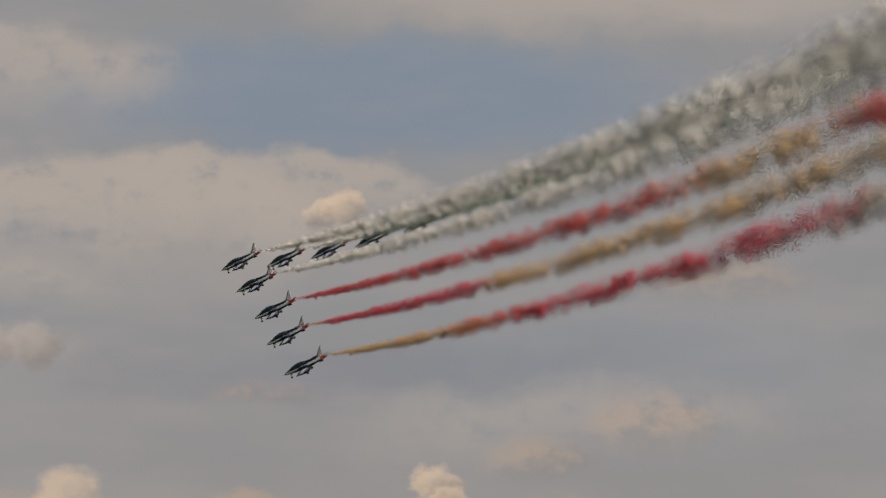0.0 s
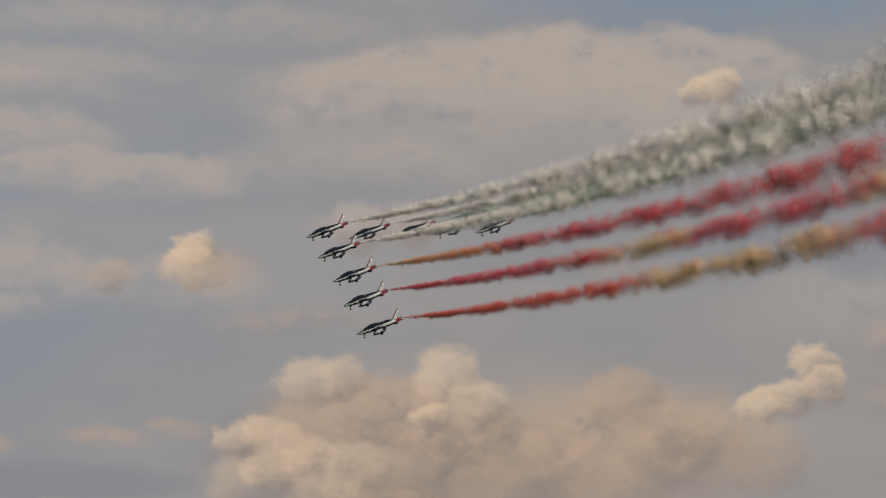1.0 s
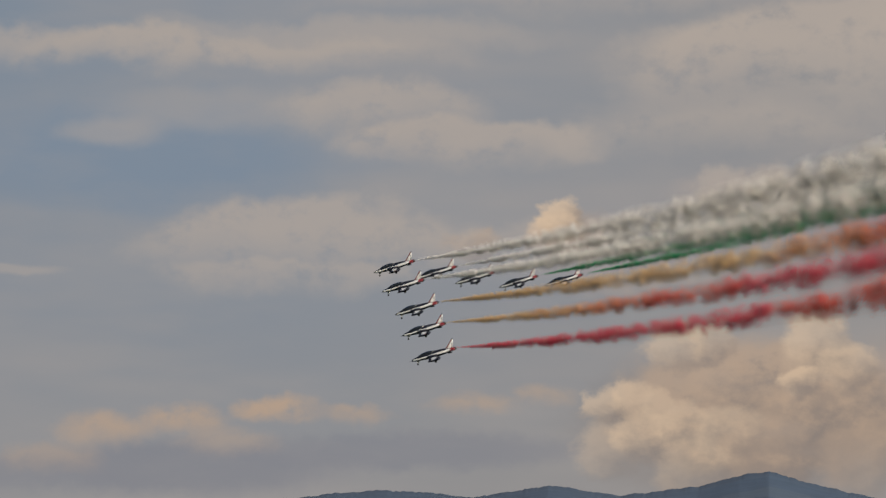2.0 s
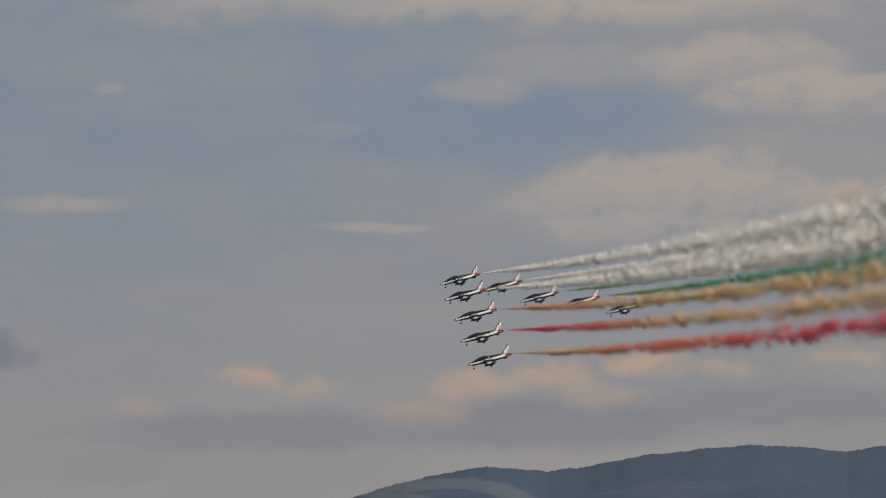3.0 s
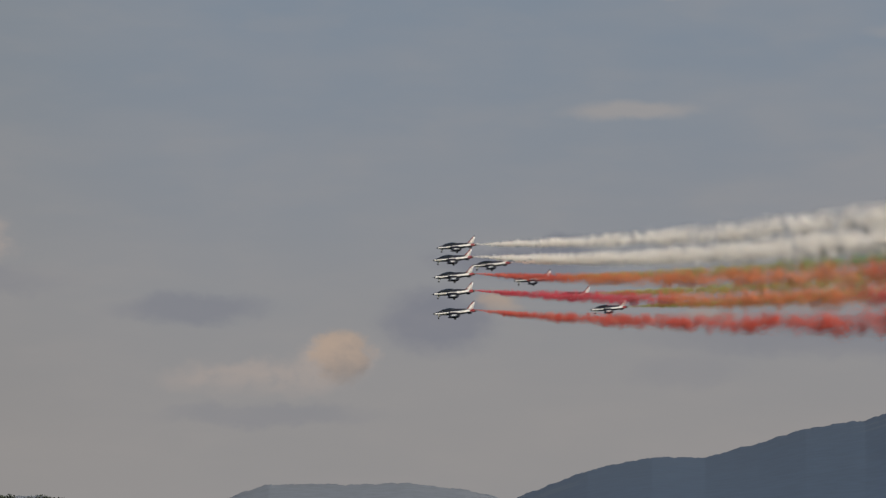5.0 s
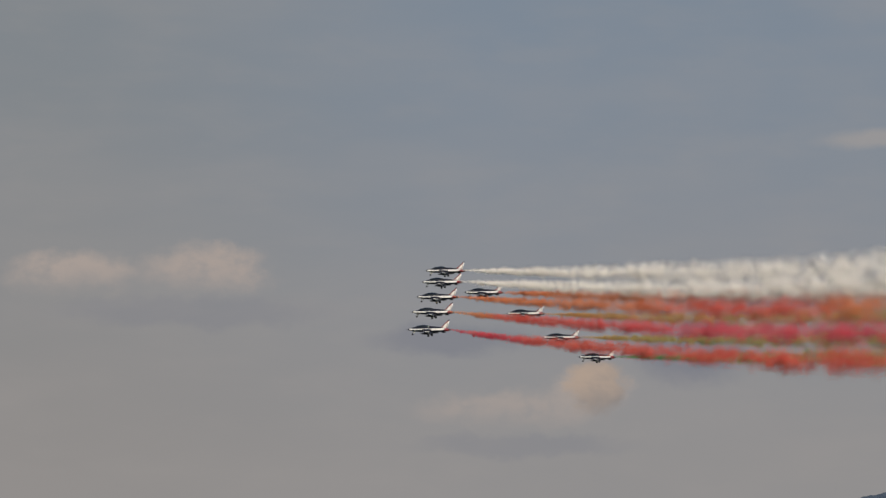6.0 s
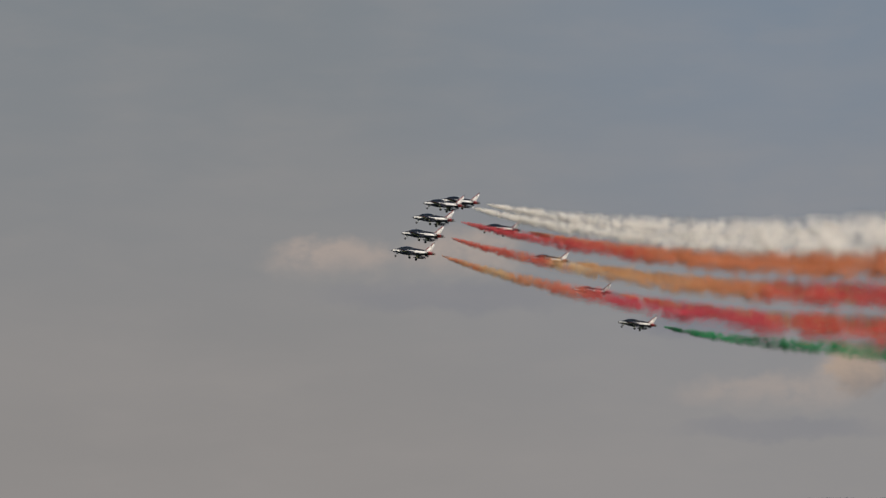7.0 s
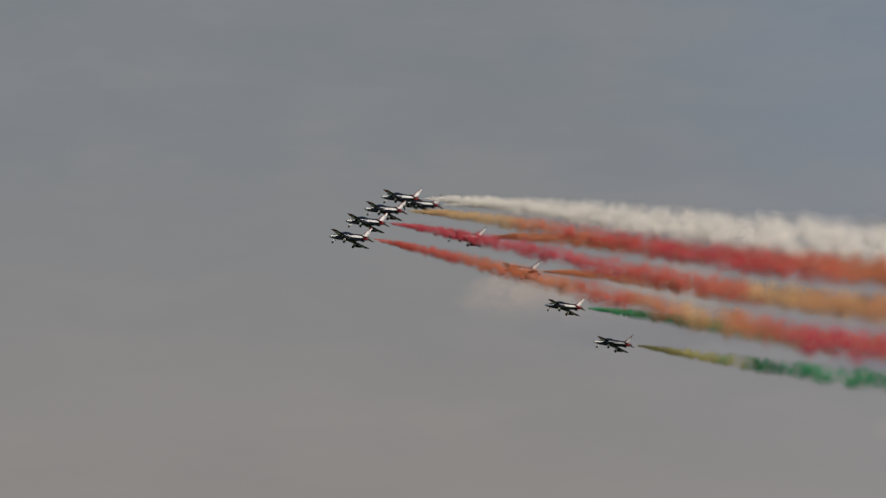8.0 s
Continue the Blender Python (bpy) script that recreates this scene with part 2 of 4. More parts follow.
# the colour each jet's smoke takes, from the second named on; white smoke starts beige
DYES = {
    "leader": [(-3.0, BEIGE), (0.8, BEIGE), (1.8, PURE), (8.0, PURE)],
    "near_1": [(-3.0, BEIGE), (0.8, BEIGE), (1.8, PURE), (8.0, PURE)],
    "near_2": [(-3.0, CRIMSON), (-1.85, RED_DYE), (-1.7, TAN), (-1.4, TAN), (-1.25, RED_DYE), (0.1, CRIMSON), (0.35, CRIMSON), (0.6, ORANGE), (0.95, TAN), (2.5, TAN), (3.0, ORANGE), (3.4, RED_DYE), (3.7, ORANGE), (4.5, ORANGE),
               (4.65, RED_DYE), (5.0, RED_DYE), (5.4, ORANGE), (6.1, ORANGE), (6.3, RED_DYE), (6.75, CRIMSON), (7.2, RED_DYE), (7.45, ORANGE), (7.6, TAN), (8.0, TAN)],
    "near_3": [(-3.0, FADED), (-1.4, TAN), (-0.75, TAN), (-0.6, CRIMSON), (-0.1, CRIMSON), (0.03, TAN), (0.2, TAN), (0.3, CRIMSON), (0.95, CRIMSON), (1.15, RED_DYE), (1.4, ORANGE), (1.6, TAN), (2.3, TAN), (2.6, ORANGE), (2.75, CRIMSON), (3.5, CRIMSON), (3.7, ORANGE),
               (4.2, ORANGE), (4.35, CRIMSON), (4.95, CRIMSON), (5.7, RED_DYE), (5.85, ORANGE), (6.45, TAN), (6.6, RED_DYE), (7.0, RED_DYE), (7.2, CRIMSON), (8.0, CRIMSON)],
    "near_4": [(-3.0, FADED), (-1.8, FADED), (-1.6, CRIMSON), (-0.8, CRIMSON), (-0.55, RED_DYE), (-0.4, TAN), (0.0, TAN), (0.15, RED_DYE), (0.8, RED_DYE), (1.0, CRIMSON), (1.95, CRIMSON), (2.2, RED_DYE), (2.6, ORANGE), (2.75, TAN), (2.95, TAN), (3.1, ORANGE), (3.5, RED_DYE),
               (4.9, RED_DYE), (5.6, RED_DYE), (5.8, CRIMSON), (6.3, CRIMSON), (6.5, ORANGE), (6.7, TAN), (6.85, ORANGE), (7.0, RED_DYE), (7.2, ORANGE), (7.4, ORANGE), (7.55, RED_DYE), (8.0, RED_DYE)],
    "far_1": [(-3.0, BEIGE), (0.8, BEIGE), (1.8, PURE), (4.6, PURE), (5.4, ORANGE), (8.0, ORANGE)],
    "far_2": [(-3.0, BEIGE), (-1.2, BEIGE), (-0.6, TEAL), (2.4, BEIGE), (2.9, EMERALD), (3.6, EMERALD), (4.2, OLIVE), (8.0, ORANGE)],
    "far_3": [(-3.0, TEAL), (-0.4, TEAL), (0.5, EMERALD), (2.6, EMERALD), (3.0, OLIVE), (5.5, OLIVE), (6.8, ORANGE), (7.2, OLIVE), (7.5, EMERALD), (8.0, EMERALD)],
    "far_4": [(-3.0, TEAL), (0.0, EMERALD), (2.4, EMERALD), (3.0, OLIVE), (5.0, OLIVE), (6.0, EMERALD), (7.4, EMERALD), (7.55, OLIVE), (8.0, OLIVE)],
}


def smoke_material(name):
    """Dyed smoke: scattering flecks with air between them; the dye stays in the air where the jet let it out."""
    m, tree, out = fresh("dyed_smoke")
    at = tree.nodes.new("ShaderNodeNewGeometry")
    wide, small = node(tree, "ShaderNodeTexNoise", Scale=0.09, Detail=3.0), node(tree, "ShaderNodeTexNoise", Scale=0.5, Detail=3.0)
    for n in (wide, small):
        tree.links.new(at.outputs["Position"], n.inputs["Vector"])
    split = tree.nodes.new("ShaderNodeSeparateXYZ")
    tree.links.new(at.outputs["Position"], split.inputs[0])
    west = maths(tree, "ADD", split.outputs[0], maths(tree, "MULTIPLY", maths(tree, "SUBTRACT", wide.outputs[0], 0.5), 30.0))
    ramp = tree.nodes.new("ShaderNodeValToRGB")
    tree.links.new(step(tree, west, 620.0, -180.0, False), ramp.inputs[0])
    seconds, easting = [r[0] for r in FLIGHT[name]], [r[1] for r in FLIGHT[name]]
    stops = ramp.color_ramp.elements
    while len(stops) > 1:
        stops.remove(stops[-1])
    for k, (t, colour) in enumerate(DYES[name]):
        place = (620.0 - float(np.interp(t, seconds, easting))) / 800.0
        if k:
            stops.new(place)
        stops[k].position, stops[k].color = place, (*colour, 1)
    pale = mix_colour(tree, 0.15, ramp.outputs[0], (0.80, 0.66, 0.54))
    base = mix_colour(tree, step(tree, small.outputs[0], 0.45, 0.75), ramp.outputs[0], pale)
    diffuse, through_light = tree.nodes.new("ShaderNodeBsdfDiffuse"), tree.nodes.new("ShaderNodeBsdfTranslucent")
    both = node(tree, "ShaderNodeMixShader", Fac=0.36)
    # the cloud of drops scatters alike on all sides: it is shaded by the round of the plume, not by each fleck
    within = tree.nodes.new("ShaderNodeTexCoord")
    spoke = tree.nodes.new("ShaderNodeVectorMath")
    spoke.operation = "MULTIPLY"
    spoke.inputs[1].default_value = (1, 0, 1)
    tree.links.new(within.outputs["Object"], spoke.inputs[0])
    round_off = tree.nodes.new("ShaderNodeVectorMath")
    round_off.operation = "NORMALIZE"
    tree.links.new(spoke.outputs[0], round_off.inputs[0])
    turned = tree.nodes.new("ShaderNodeVectorTransform")
    turned.vector_type, turned.convert_from, turned.convert_to = "VECTOR", "OBJECT", "WORLD"
    tree.links.new(round_off.outputs[0], turned.inputs[0])
    lean = tree.nodes.new("ShaderNodeVectorMath")
    lean.operation = "MULTIPLY_ADD"
    lean.inputs[1].default_value, lean.inputs[2].default_value = (0.6, 0.6, 0.6), tuple(to_sun)
    tree.links.new(turned.outputs[0], lean.inputs[0])
    normal = tree.nodes.new("ShaderNodeVectorMath")
    normal.operation = "NORMALIZE"
    tree.links.new(lean.outputs[0], normal.inputs[0])
    for n in (diffuse, through_light):
        tree.links.new(base, n.inputs["Color"])
        tree.links.new(normal.outputs[0], n.inputs["Normal"])
    tree.links.new(diffuse.outputs[0], both.inputs[1])
    tree.links.new(through_light.outputs[0], both.inputs[2])
    tree.links.new(both.outputs[0], out.inputs[0])
    return m


def forest_material(name, colour, meadow, amount, clearing=False):
    m, tree, out = fresh(name)
    at = tree.nodes.new("ShaderNodeTexCoord")
    wide, small = node(tree, "ShaderNodeTexNoise", Scale=0.004, Detail=5.0), node(tree, "ShaderNodeTexNoise", Scale=0.05, Detail=4.0)
    for n in (wide, small):
        tree.links.new(at.outputs["Object"], n.inputs["Vector"])
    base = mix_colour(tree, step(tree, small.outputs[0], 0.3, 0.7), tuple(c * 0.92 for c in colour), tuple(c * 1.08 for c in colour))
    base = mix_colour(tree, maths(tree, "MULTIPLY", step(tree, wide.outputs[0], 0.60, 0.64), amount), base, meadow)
    if clearing:
        # an arched pasture high on the slope
        def patch(x, z, rx, rz):
            bent = node(tree, "ShaderNodeTexNoise", Scale=0.012, Detail=4.0)
            tree.links.new(at.outputs["Object"], bent.inputs["Vector"])
            moved = tree.nodes.new("ShaderNodeVectorMath")
            moved.operation = "MULTIPLY_ADD"
            moved.inputs[1].default_value = (50, 0, 18)
            tree.links.new(bent.outputs["Color"], moved.inputs[0])
            tree.links.new(at.outputs["Object"], moved.inputs[2])
            off = tree.nodes.new("ShaderNodeVectorMath")
            off.operation = "SUBTRACT"
            off.inputs[1].default_value = (x + 25, 0, z + 9)
            tree.links.new(moved.outputs[0], off.inputs[0])
            size = tree.nodes.new("ShaderNodeVectorMath")
            size.operation = "MULTIPLY"
            size.inputs[1].default_value = (1 / rx, 0, 1 / rz)
            tree.links.new(off.outputs[0], size.inputs[0])
            far = tree.nodes.new("ShaderNodeVectorMath")
            far.operation = "LENGTH"
            tree.links.new(size.outputs[0], far.inputs[0])
            return step(tree, far.outputs["Value"], 1.1, 0.9)
        arch = maths(tree, "SUBTRACT", patch(676, 138, 66, 24), patch(662, 128, 30, 15))
        base = mix_colour(tree, maths(tree, "MULTIPLY", maths(tree, "MAXIMUM", arch, 0.0), 0.9), base, meadow)
    bsdf = node(tree, "ShaderNodeBsdfPrincipled", Roughness=0.95)
    tree.links.new(base, bsdf.inputs["Base Color"])
    bump = node(tree, "ShaderNodeBump", Strength=0.08, Distance=2.0)
    tree.links.new(small.outputs[0], bump.inputs["Height"])
    tree.links.new(bump.outputs[0], bsdf.inputs["Normal"])
    tree.links.new(bsdf.outputs[0], out.inputs[0])
    return m


# the blue evening haze is mixed into the forest and clearing colours
FOREST_HAZED = forest_material("mountain_forest", (0.045, 0.078, 0.125), (0.105, 0.132, 0.155), 0.25, True)
# far hills: thicker distance haze, painted in as a paler grey-blue base
FAR_FOREST_HAZED = forest_material("far_forest", (0.15, 0.175, 0.205), (0.18, 0.20, 0.23), 0.6)
GRASS = forest_material("airfield_grass", (0.06, 0.085, 0.03), (0.12, 0.12, 0.06), 0.8)
LEAVES = paint("dark_leaves", (0.035, 0.045, 0.03), 0.8, 0, 0.25, 0.4)
BARK = paint("bark", (0.08, 0.06, 0.045), 0.9, 0, 0.2, 2)


# ---- the sky behind everything: haze, layers of cloud and single clouds, in degrees to the right and up ----
def sky_material(low, high):
    """The sky between low and high degrees to the right; neighbouring stretches meet without a seam."""
    m, tree, out = fresh("evening_sky")
    uv = tree.nodes.new("ShaderNodeUVMap")
    uv.uv_map = "degrees"

    def stretched(sx, sy, scale, detail, shift=0.0):
        n = tree.nodes.new("ShaderNodeMapping")
        n.inputs["Scale"].default_value = (sx, sy, 1)
        n.inputs["Location"].default_value = (shift, shift * 0.7, shift)
        tree.links.new(uv.outputs[0], n.inputs[0])
        t = node(tree, "ShaderNodeTexNoise", Scale=scale, Detail=detail, Roughness=0.55)
        tree.links.new(n.outputs[0], t.inputs["Vector"])
        return t

    def warped(amount, scale, detail, shift):
        t = stretched(1, 1.3, scale, detail, shift)
        centred = tree.nodes.new("ShaderNodeVectorMath")
        centred.operation = "SUBTRACT"
        centred.inputs[1].default_value = (0.5, 0.5, 0.5)
        tree.links.new(t.outputs["Color"], centred.inputs[0])
        scaled = tree.nodes.new("ShaderNodeVectorMath")
        scaled.operation = "MULTIPLY_ADD"
        scaled.inputs[1].default_value = (amount, amount * 0.6, 0)
        tree.links.new(centred.outputs[0], scaled.inputs[0])
        tree.links.new(uv.outputs[0], scaled.inputs[2])
        return scaled.outputs[0]

    layered, lumpy, calm, fine = warped(1.7, 0.7, 4.0, 3.1), warped(0.75, 1.7, 4.5, 7.7), warped(0.5, 1.2, 5.0, 9.3), warped(0.80, 2.1, 7.0, 4.4)
    split = tree.nodes.new("ShaderNodeSeparateXYZ")
    tree.links.new(uv.outputs[0], split.inputs[0])
    right, up = split.outputs[0], split.outputs[1]
    colour = [mix_colour(tree, step(tree, up, 1.0, 9.5), HAZE, BLUE_SKY)]
    colour[0] = mix_colour(tree, maths(tree, "MULTIPLY", step(tree, right, 13.0, 25.0), 0.6), colour[0], WARM_HAZE)
    late = mix_colour(tree, step(tree, up, 1.0, 9.5), LATE_HAZE, LATE_BLUE)
    colour[0] = mix_colour(tree, step(tree, right, -2.0, -11.0), colour[0], late)
    veil = step(tree, stretched(0.16, 0.6, 1.0, 3.0).outputs[0], 0.34, 0.72)
    veil = maths(tree, "MULTIPLY", veil, maths(tree, "ADD", maths(tree, "MULTIPLY", step(tree, right, 2.0, 16.0), 0.35), 0.18))
    colour[0] = mix_colour(tree, veil, colour[0], VEIL)
    ripple = stretched(0.5, 1.4, 1.0, 6.0, 11.0)
    puffs = stretched(1.0, 1.25, 1.9, 6.0, 5.0)

    def cloud(u, v, ru, rv, tone, strength=1.0, soft=0.7, shape=None, modelled=0.0, fade=0.0):
        """One cloud of the backdrop, about (u, v) degrees, ru by rv degrees in half width and height."""
        if u + ru * 1.5 + 1.0 < low or u - ru * 1.5 - 1.0 > high:
            return
        off = tree.nodes.new("ShaderNodeVectorMath")
        off.operation = "SUBTRACT"
        off.inputs[1].default_value = (u, v, 0)
        tree.links.new(shape or layered, off.inputs[0])
        size = tree.nodes.new("ShaderNodeVectorMath")
        size.operation = "MULTIPLY"
        size.inputs[1].default_value = (1 / ru, 1 / rv, 0)
        tree.links.new(off.outputs[0], size.inputs[0])
        far = tree.nodes.new("ShaderNodeVectorMath")
        far.operation = "LENGTH"
        tree.links.new(size.outputs[0], far.inputs[0])
        n = tree.nodes.new("ShaderNodeMapRange")
        n.interpolation_type = "SMOOTHSTEP"
        n.inputs[1].default_value, n.inputs[2].default_value = 1.0 + soft * 0.35, 1.0 - soft * 0.65
        tree.links.new(far.outputs["Value"], n.inputs[0])
        mask = maths(tree, "MULTIPLY", n.outputs[0], strength)
        if fade:
            # layers: clear upper edge, lower edge lost in the haze, and uneven within
            parts = tree.nodes.new("ShaderNodeSeparateXYZ")
            tree.links.new(size.outputs[0], parts.inputs[0])
            mask = maths(tree, "MULTIPLY", mask, step(tree, parts.outputs[1], -1.0, 0.55))
            mask = maths(tree, "MULTIPLY", mask, step(tree, puffs.outputs[0], 0.15, 0.55))
        if modelled < 0:
            parts = tree.nodes.new("ShaderNodeSeparateXYZ")
            tree.links.new(size.outputs[0], parts.inputs[0])
            slope = maths(tree, "ADD", maths(tree, "MULTIPLY", parts.outputs[1], 0.75), maths(tree, "MULTIPLY", parts.outputs[0], -0.4))
            lit = step(tree, maths(tree, "ADD", slope, maths(tree, "MULTIPLY", puffs.outputs[0], 1.2)), -0.25, 1.15)
            tone = mix_colour(tree, lit, CLOUD_SHADE, tone)
        elif modelled:
            # billows: lit tops against greyer hollows
            parts = tree.nodes.new("ShaderNodeSeparateXYZ")
            tree.links.new(size.outputs[0], parts.inputs[0])
            raised = maths(tree, "ADD", maths(tree, "MULTIPLY", parts.outputs[1], 0.22), maths(tree, "MULTIPLY", parts.outputs[0], -0.10))
            lit = step(tree, maths(tree, "ADD", puffs.outputs[0], raised), 0.36, 0.68)
            tone = mix_colour(tree, maths(tree, "MULTIPLY", lit, modelled), CLOUD_SHADE, tone)
        colour[0] = mix_colour(tree, mask, colour[0], tone)

    # wide layers
    cloud(28.3, 12.3, 5.8, 1.15, GAP, 0.8, 0.7)
    cloud(33.0, 7.5, 4.5, 1.3, GAP, 0.22, 1.0)
    cloud(15.5, 9.2, 6.0, 3.2, VEIL, 0.28, 1.2)
    cloud(15.2, 10.7, 3.4, 0.3, BANK, 0.5, 0.9)
    cloud(11.8, 8.6, 3.6, 1.0, GAP, 1.0, 0.9)
    cloud(21.5, 12.5, 3.6, 1.0, BANK, 0.75, 0.35, None, 0.0, 1.0)
    cloud(33.5, 14.2, 6.5, 0.9, BANK, 0.7, 0.8)
    cloud(26.5, 10.5, 3.0, 0.9, BANK, 0.8, 0.3, None, 0.0, 1.0)
    cloud(24.0, 10.0, 4.3, 1.35, BANK, 0.95, 0.28, None, 0.0, 1.0)
    cloud(21.5, 8.9, 3.0, 0.6, BANK, 0.5, 0.8, None, 0.0, 1.0)
    cloud(17.3, 8.75, 2.3, 0.55, BANK, 0.75, 0.35, None, 0.0, 1.0)
    cloud(14.6, 7.05, 3.2, 0.85, BANK, 0.7, 0.36, None, 0.0, 1.0)
    cloud(18.6, 6.9, 1.8, 0.6, BANK, 0.4, 0.5, None, 0.0, 1.0)
    cloud(14.4, 6.5, 2.4, 0.4, BANK, 0.5, 0.4, None, 0.0, 1.0)
    cloud(15.8, 9.35, 1.9, 0.55, BANK, 0.7, 0.6, None, 0.0, 1.0)
    cloud(18.5, 11.3, 4.2, 0.45, BANK, 0.45, 0.8, None, 0.0, 1.0)
    cloud(13.2, 10.3, 4.2, 0.4, BANK, 0.6, 0.4, None, 0.0, 1.0)
    cloud(9.8, 10.3, 5.2, 0.45, BANK, 0.6, 0.6, None, 0.0, 1.0)
    cloud(28.0, 7.6, 5.0, 0.5, SHADE, 0.35, 1.0)
    cloud(32.0, 6.6, 4.0, 0.8, BANK, 0.5, 0.8, None, 0.0, 1.0)
    # thin streaks
    for u, v, ru, rv, strength in ((4.1, 7.02, 1.15, 0.17, 0.42), (11.2, 9.0, 0.95, 0.28, 0.42), (4.86, 8.98, 0.33, 0.1, 0.3), (9.4, 6.66, 1.0, 0.1, 0.42), (8.7, 8.3, 0.6, 0.12, 0.18), (12.9, 9.4, 2.0, 0.4, 0.3)):
        cloud(u, v, ru, rv, BANK, strength, 0.9, calm)
    # bluish shadows under the low clouds
    for u, v, ru, rv, strength in ((2.2, 4.45, 1.5, 0.28, 0.9), (2.9, 4.65, 0.5, 0.28, 0.8), (0.75, 3.45, 1.0, 0.58, 0.85), (-3.5, 3.65, 1.3, 0.28, 0.6), (7.5, 3.2, 3.2, 0.4, 0.5), (-2.2, 1.85, 1.8, 0.2, 0.32), (-7.8, 4.1, 2.4, 0.3, 0.35), (16.5, 3.6, 3.0, 0.35, 0.5), (12.5, 3.3, 2.8, 0.5, 0.6), (5.0, 2.6, 1.0, 0.3, 0.2)):
        cloud(u, v, ru, rv, SHADE, strength, 0.8, lumpy)
    # low warm puffs
    for u, v, ru, rv, strength in ((14.1, 4.25, 0.75, 0.28, 0.6), (15.4, 4.2, 0.6, 0.22, 0.55), (17.4, 4.35, 0.75, 0.28, 0.55), (18.6, 4.5, 0.5, 0.25, 0.5), (12.4, 4.05, 0.8, 0.35, 0.8), (13.9, 4.25, 0.6, 0.3, 0.8),
                                   (7.2, 4.05, 0.6, 0.32, 0.9), (8.2, 3.85, 0.7, 0.25, 0.4), (5.4, 3.5, 0.5, 0.25, 0.3), (11.1, 3.85, 0.8, 0.4, 0.75), (10.2, 3.4, 0.9, 0.3, 0.4), (13.2, 3.7, 0.9, 0.3, 0.4), (1.85, 3.7, 0.42, 0.3, 0.6), (17.4, 7.1, 0.55, 0.22, 0.7)):
        cloud(u, v, ru, rv, WARM, strength * 0.95, 0.8, lumpy, 0.0, 1.0)
    for u, v, ru, rv, strength in ((-0.95, 2.72, 0.75, 0.45, 0.6), (-0.75, 2.75, 0.5, 0.42, 0.5), (-2.3, 2.4, 1.6, 0.4, 0.45), (-7.5, 4.75, 1.1, 0.48, 0.75), (-9.8, 4.7, 1.15, 0.42, 0.7), (-7.2, 4.8, 0.6, 0.45, 0.6)):
        cloud(u, v, ru, rv, PALE, min(1.0, strength * 1.4), 0.7, fine, 0.0, 1.0)
    for u, v, ru, rv, strength in ((31.2, 6.0, 0.9, 0.5, 0.5), (33.2, 6.6, 1.2, 0.6, 0.5), (34.5, 9.0, 1.4, 0.5, 0.4), (31.5, 5.0, 1.2, 0.5, 0.45), (26.5, 7.2, 1.0, 0.25, 0.3), (20.6, 6.3, 1.4, 0.3, 0.3)):
        cloud(u, v, ru, rv, WARM, strength, 0.9, fine, 1.0, 1.0)
    # heaped clouds: a soft body, then billow after billow, the near ones last
    cloud(25.8, 4.3, 3.2, 1.15, WARM, 0.55, 1.0, lumpy)
    cloud(22.0, 4.0, 2.8, 1.25, CLOUD_SHADE, 0.7, 0.7, lumpy)
    cloud(22.2, 4.3, 2.5, 1.2, WARM, 0.75, 0.4, fine, 1.0)
    cloud(26.0, 4.2, 2.4, 1.1, WARM, 0.6, 0.8, fine, 1.0)

    def billow(u, v, r, tone, strength=0.85):
        """One round head of a heaped cloud, lit from its upper left."""
        cloud(u, v, r, r * 0.85, tone, strength * 0.92, 0.52, fine, -1.0)

    for u, v, r, strength in ((26.2, 5.1, 0.65, 0.6), (26.9, 4.3, 0.9, 0.55), (27.8, 4.5, 0.7, 0.5), (25.2, 4.0, 0.8, 0.55), (28.6, 4.1, 0.8, 0.5), (24.6, 3.9, 0.7, 0.5), (23.9, 4.5, 0.5, 0.6), (22.9, 4.2, 0.8, 0.6), (21.7, 4.6, 0.7, 0.6), (22.4, 3.5, 0.9, 0.6), (24.0, 3.4, 0.8, 0.5), (26.0, 3.4, 0.9, 0.5)):
        billow(u, v, r, WARM, strength)
    for u, v, r, strength in ((20.9, 5.35, 0.55, 0.8), (21.5, 5.4, 0.45, 0.7), (23.25, 5.4, 0.68, 0.9), (23.7, 4.95, 0.55, 0.8), (22.95, 4.75, 0.32, 0.9), (20.1, 4.45, 0.42, 0.85), (19.6, 4.35, 0.36, 0.8), (20.6, 4.3, 0.4, 0.6), (20.3, 3.85, 0.55, 0.7), (21.0, 4.0, 0.55, 0.6), (21.7, 3.9, 0.6, 0.6), (19.7, 3.6, 0.6, 0.5), (21.2, 3.3, 0.7, 0.5)):
        billow(u, v, r, BRIGHT, strength * 0.72)
    for u, v, r in ((29.5, 5.65, 0.45), (29.65, 5.3, 0.42), (29.1, 5.1, 0.4), (28.6, 4.95, 0.42)):
        billow(u, v, r, BRIGHT, 0.75)
    cloud(22.1, 7.95, 1.3, 0.42, PALE, 0.8, 0.8, fine, 0.0, 1.0)
    billow(22.6, 8.05, 0.5, BANK, 0.7)
    billow(21.7, 8.0, 0.55, BANK, 0.7)
    cloud(19.2, 7.25, 0.75, 0.42, WARM, 0.5, 1.0, fine)
    billow(18.95, 7.55, 0.42, BRIGHT, 0.85)
    billow(18.85, 7.25, 0.5, BRIGHT, 0.6)
    billow(17.4, 7.1, 0.35, BANK, 0.5)
    billow(-0.85, 2.85, 0.55, WARM, 0.6)
    billow(27.95, 10.38, 0.4, BRIGHT, 0.8)
    billow(27.5, 10.3, 0.3, BRIGHT, 0.6)
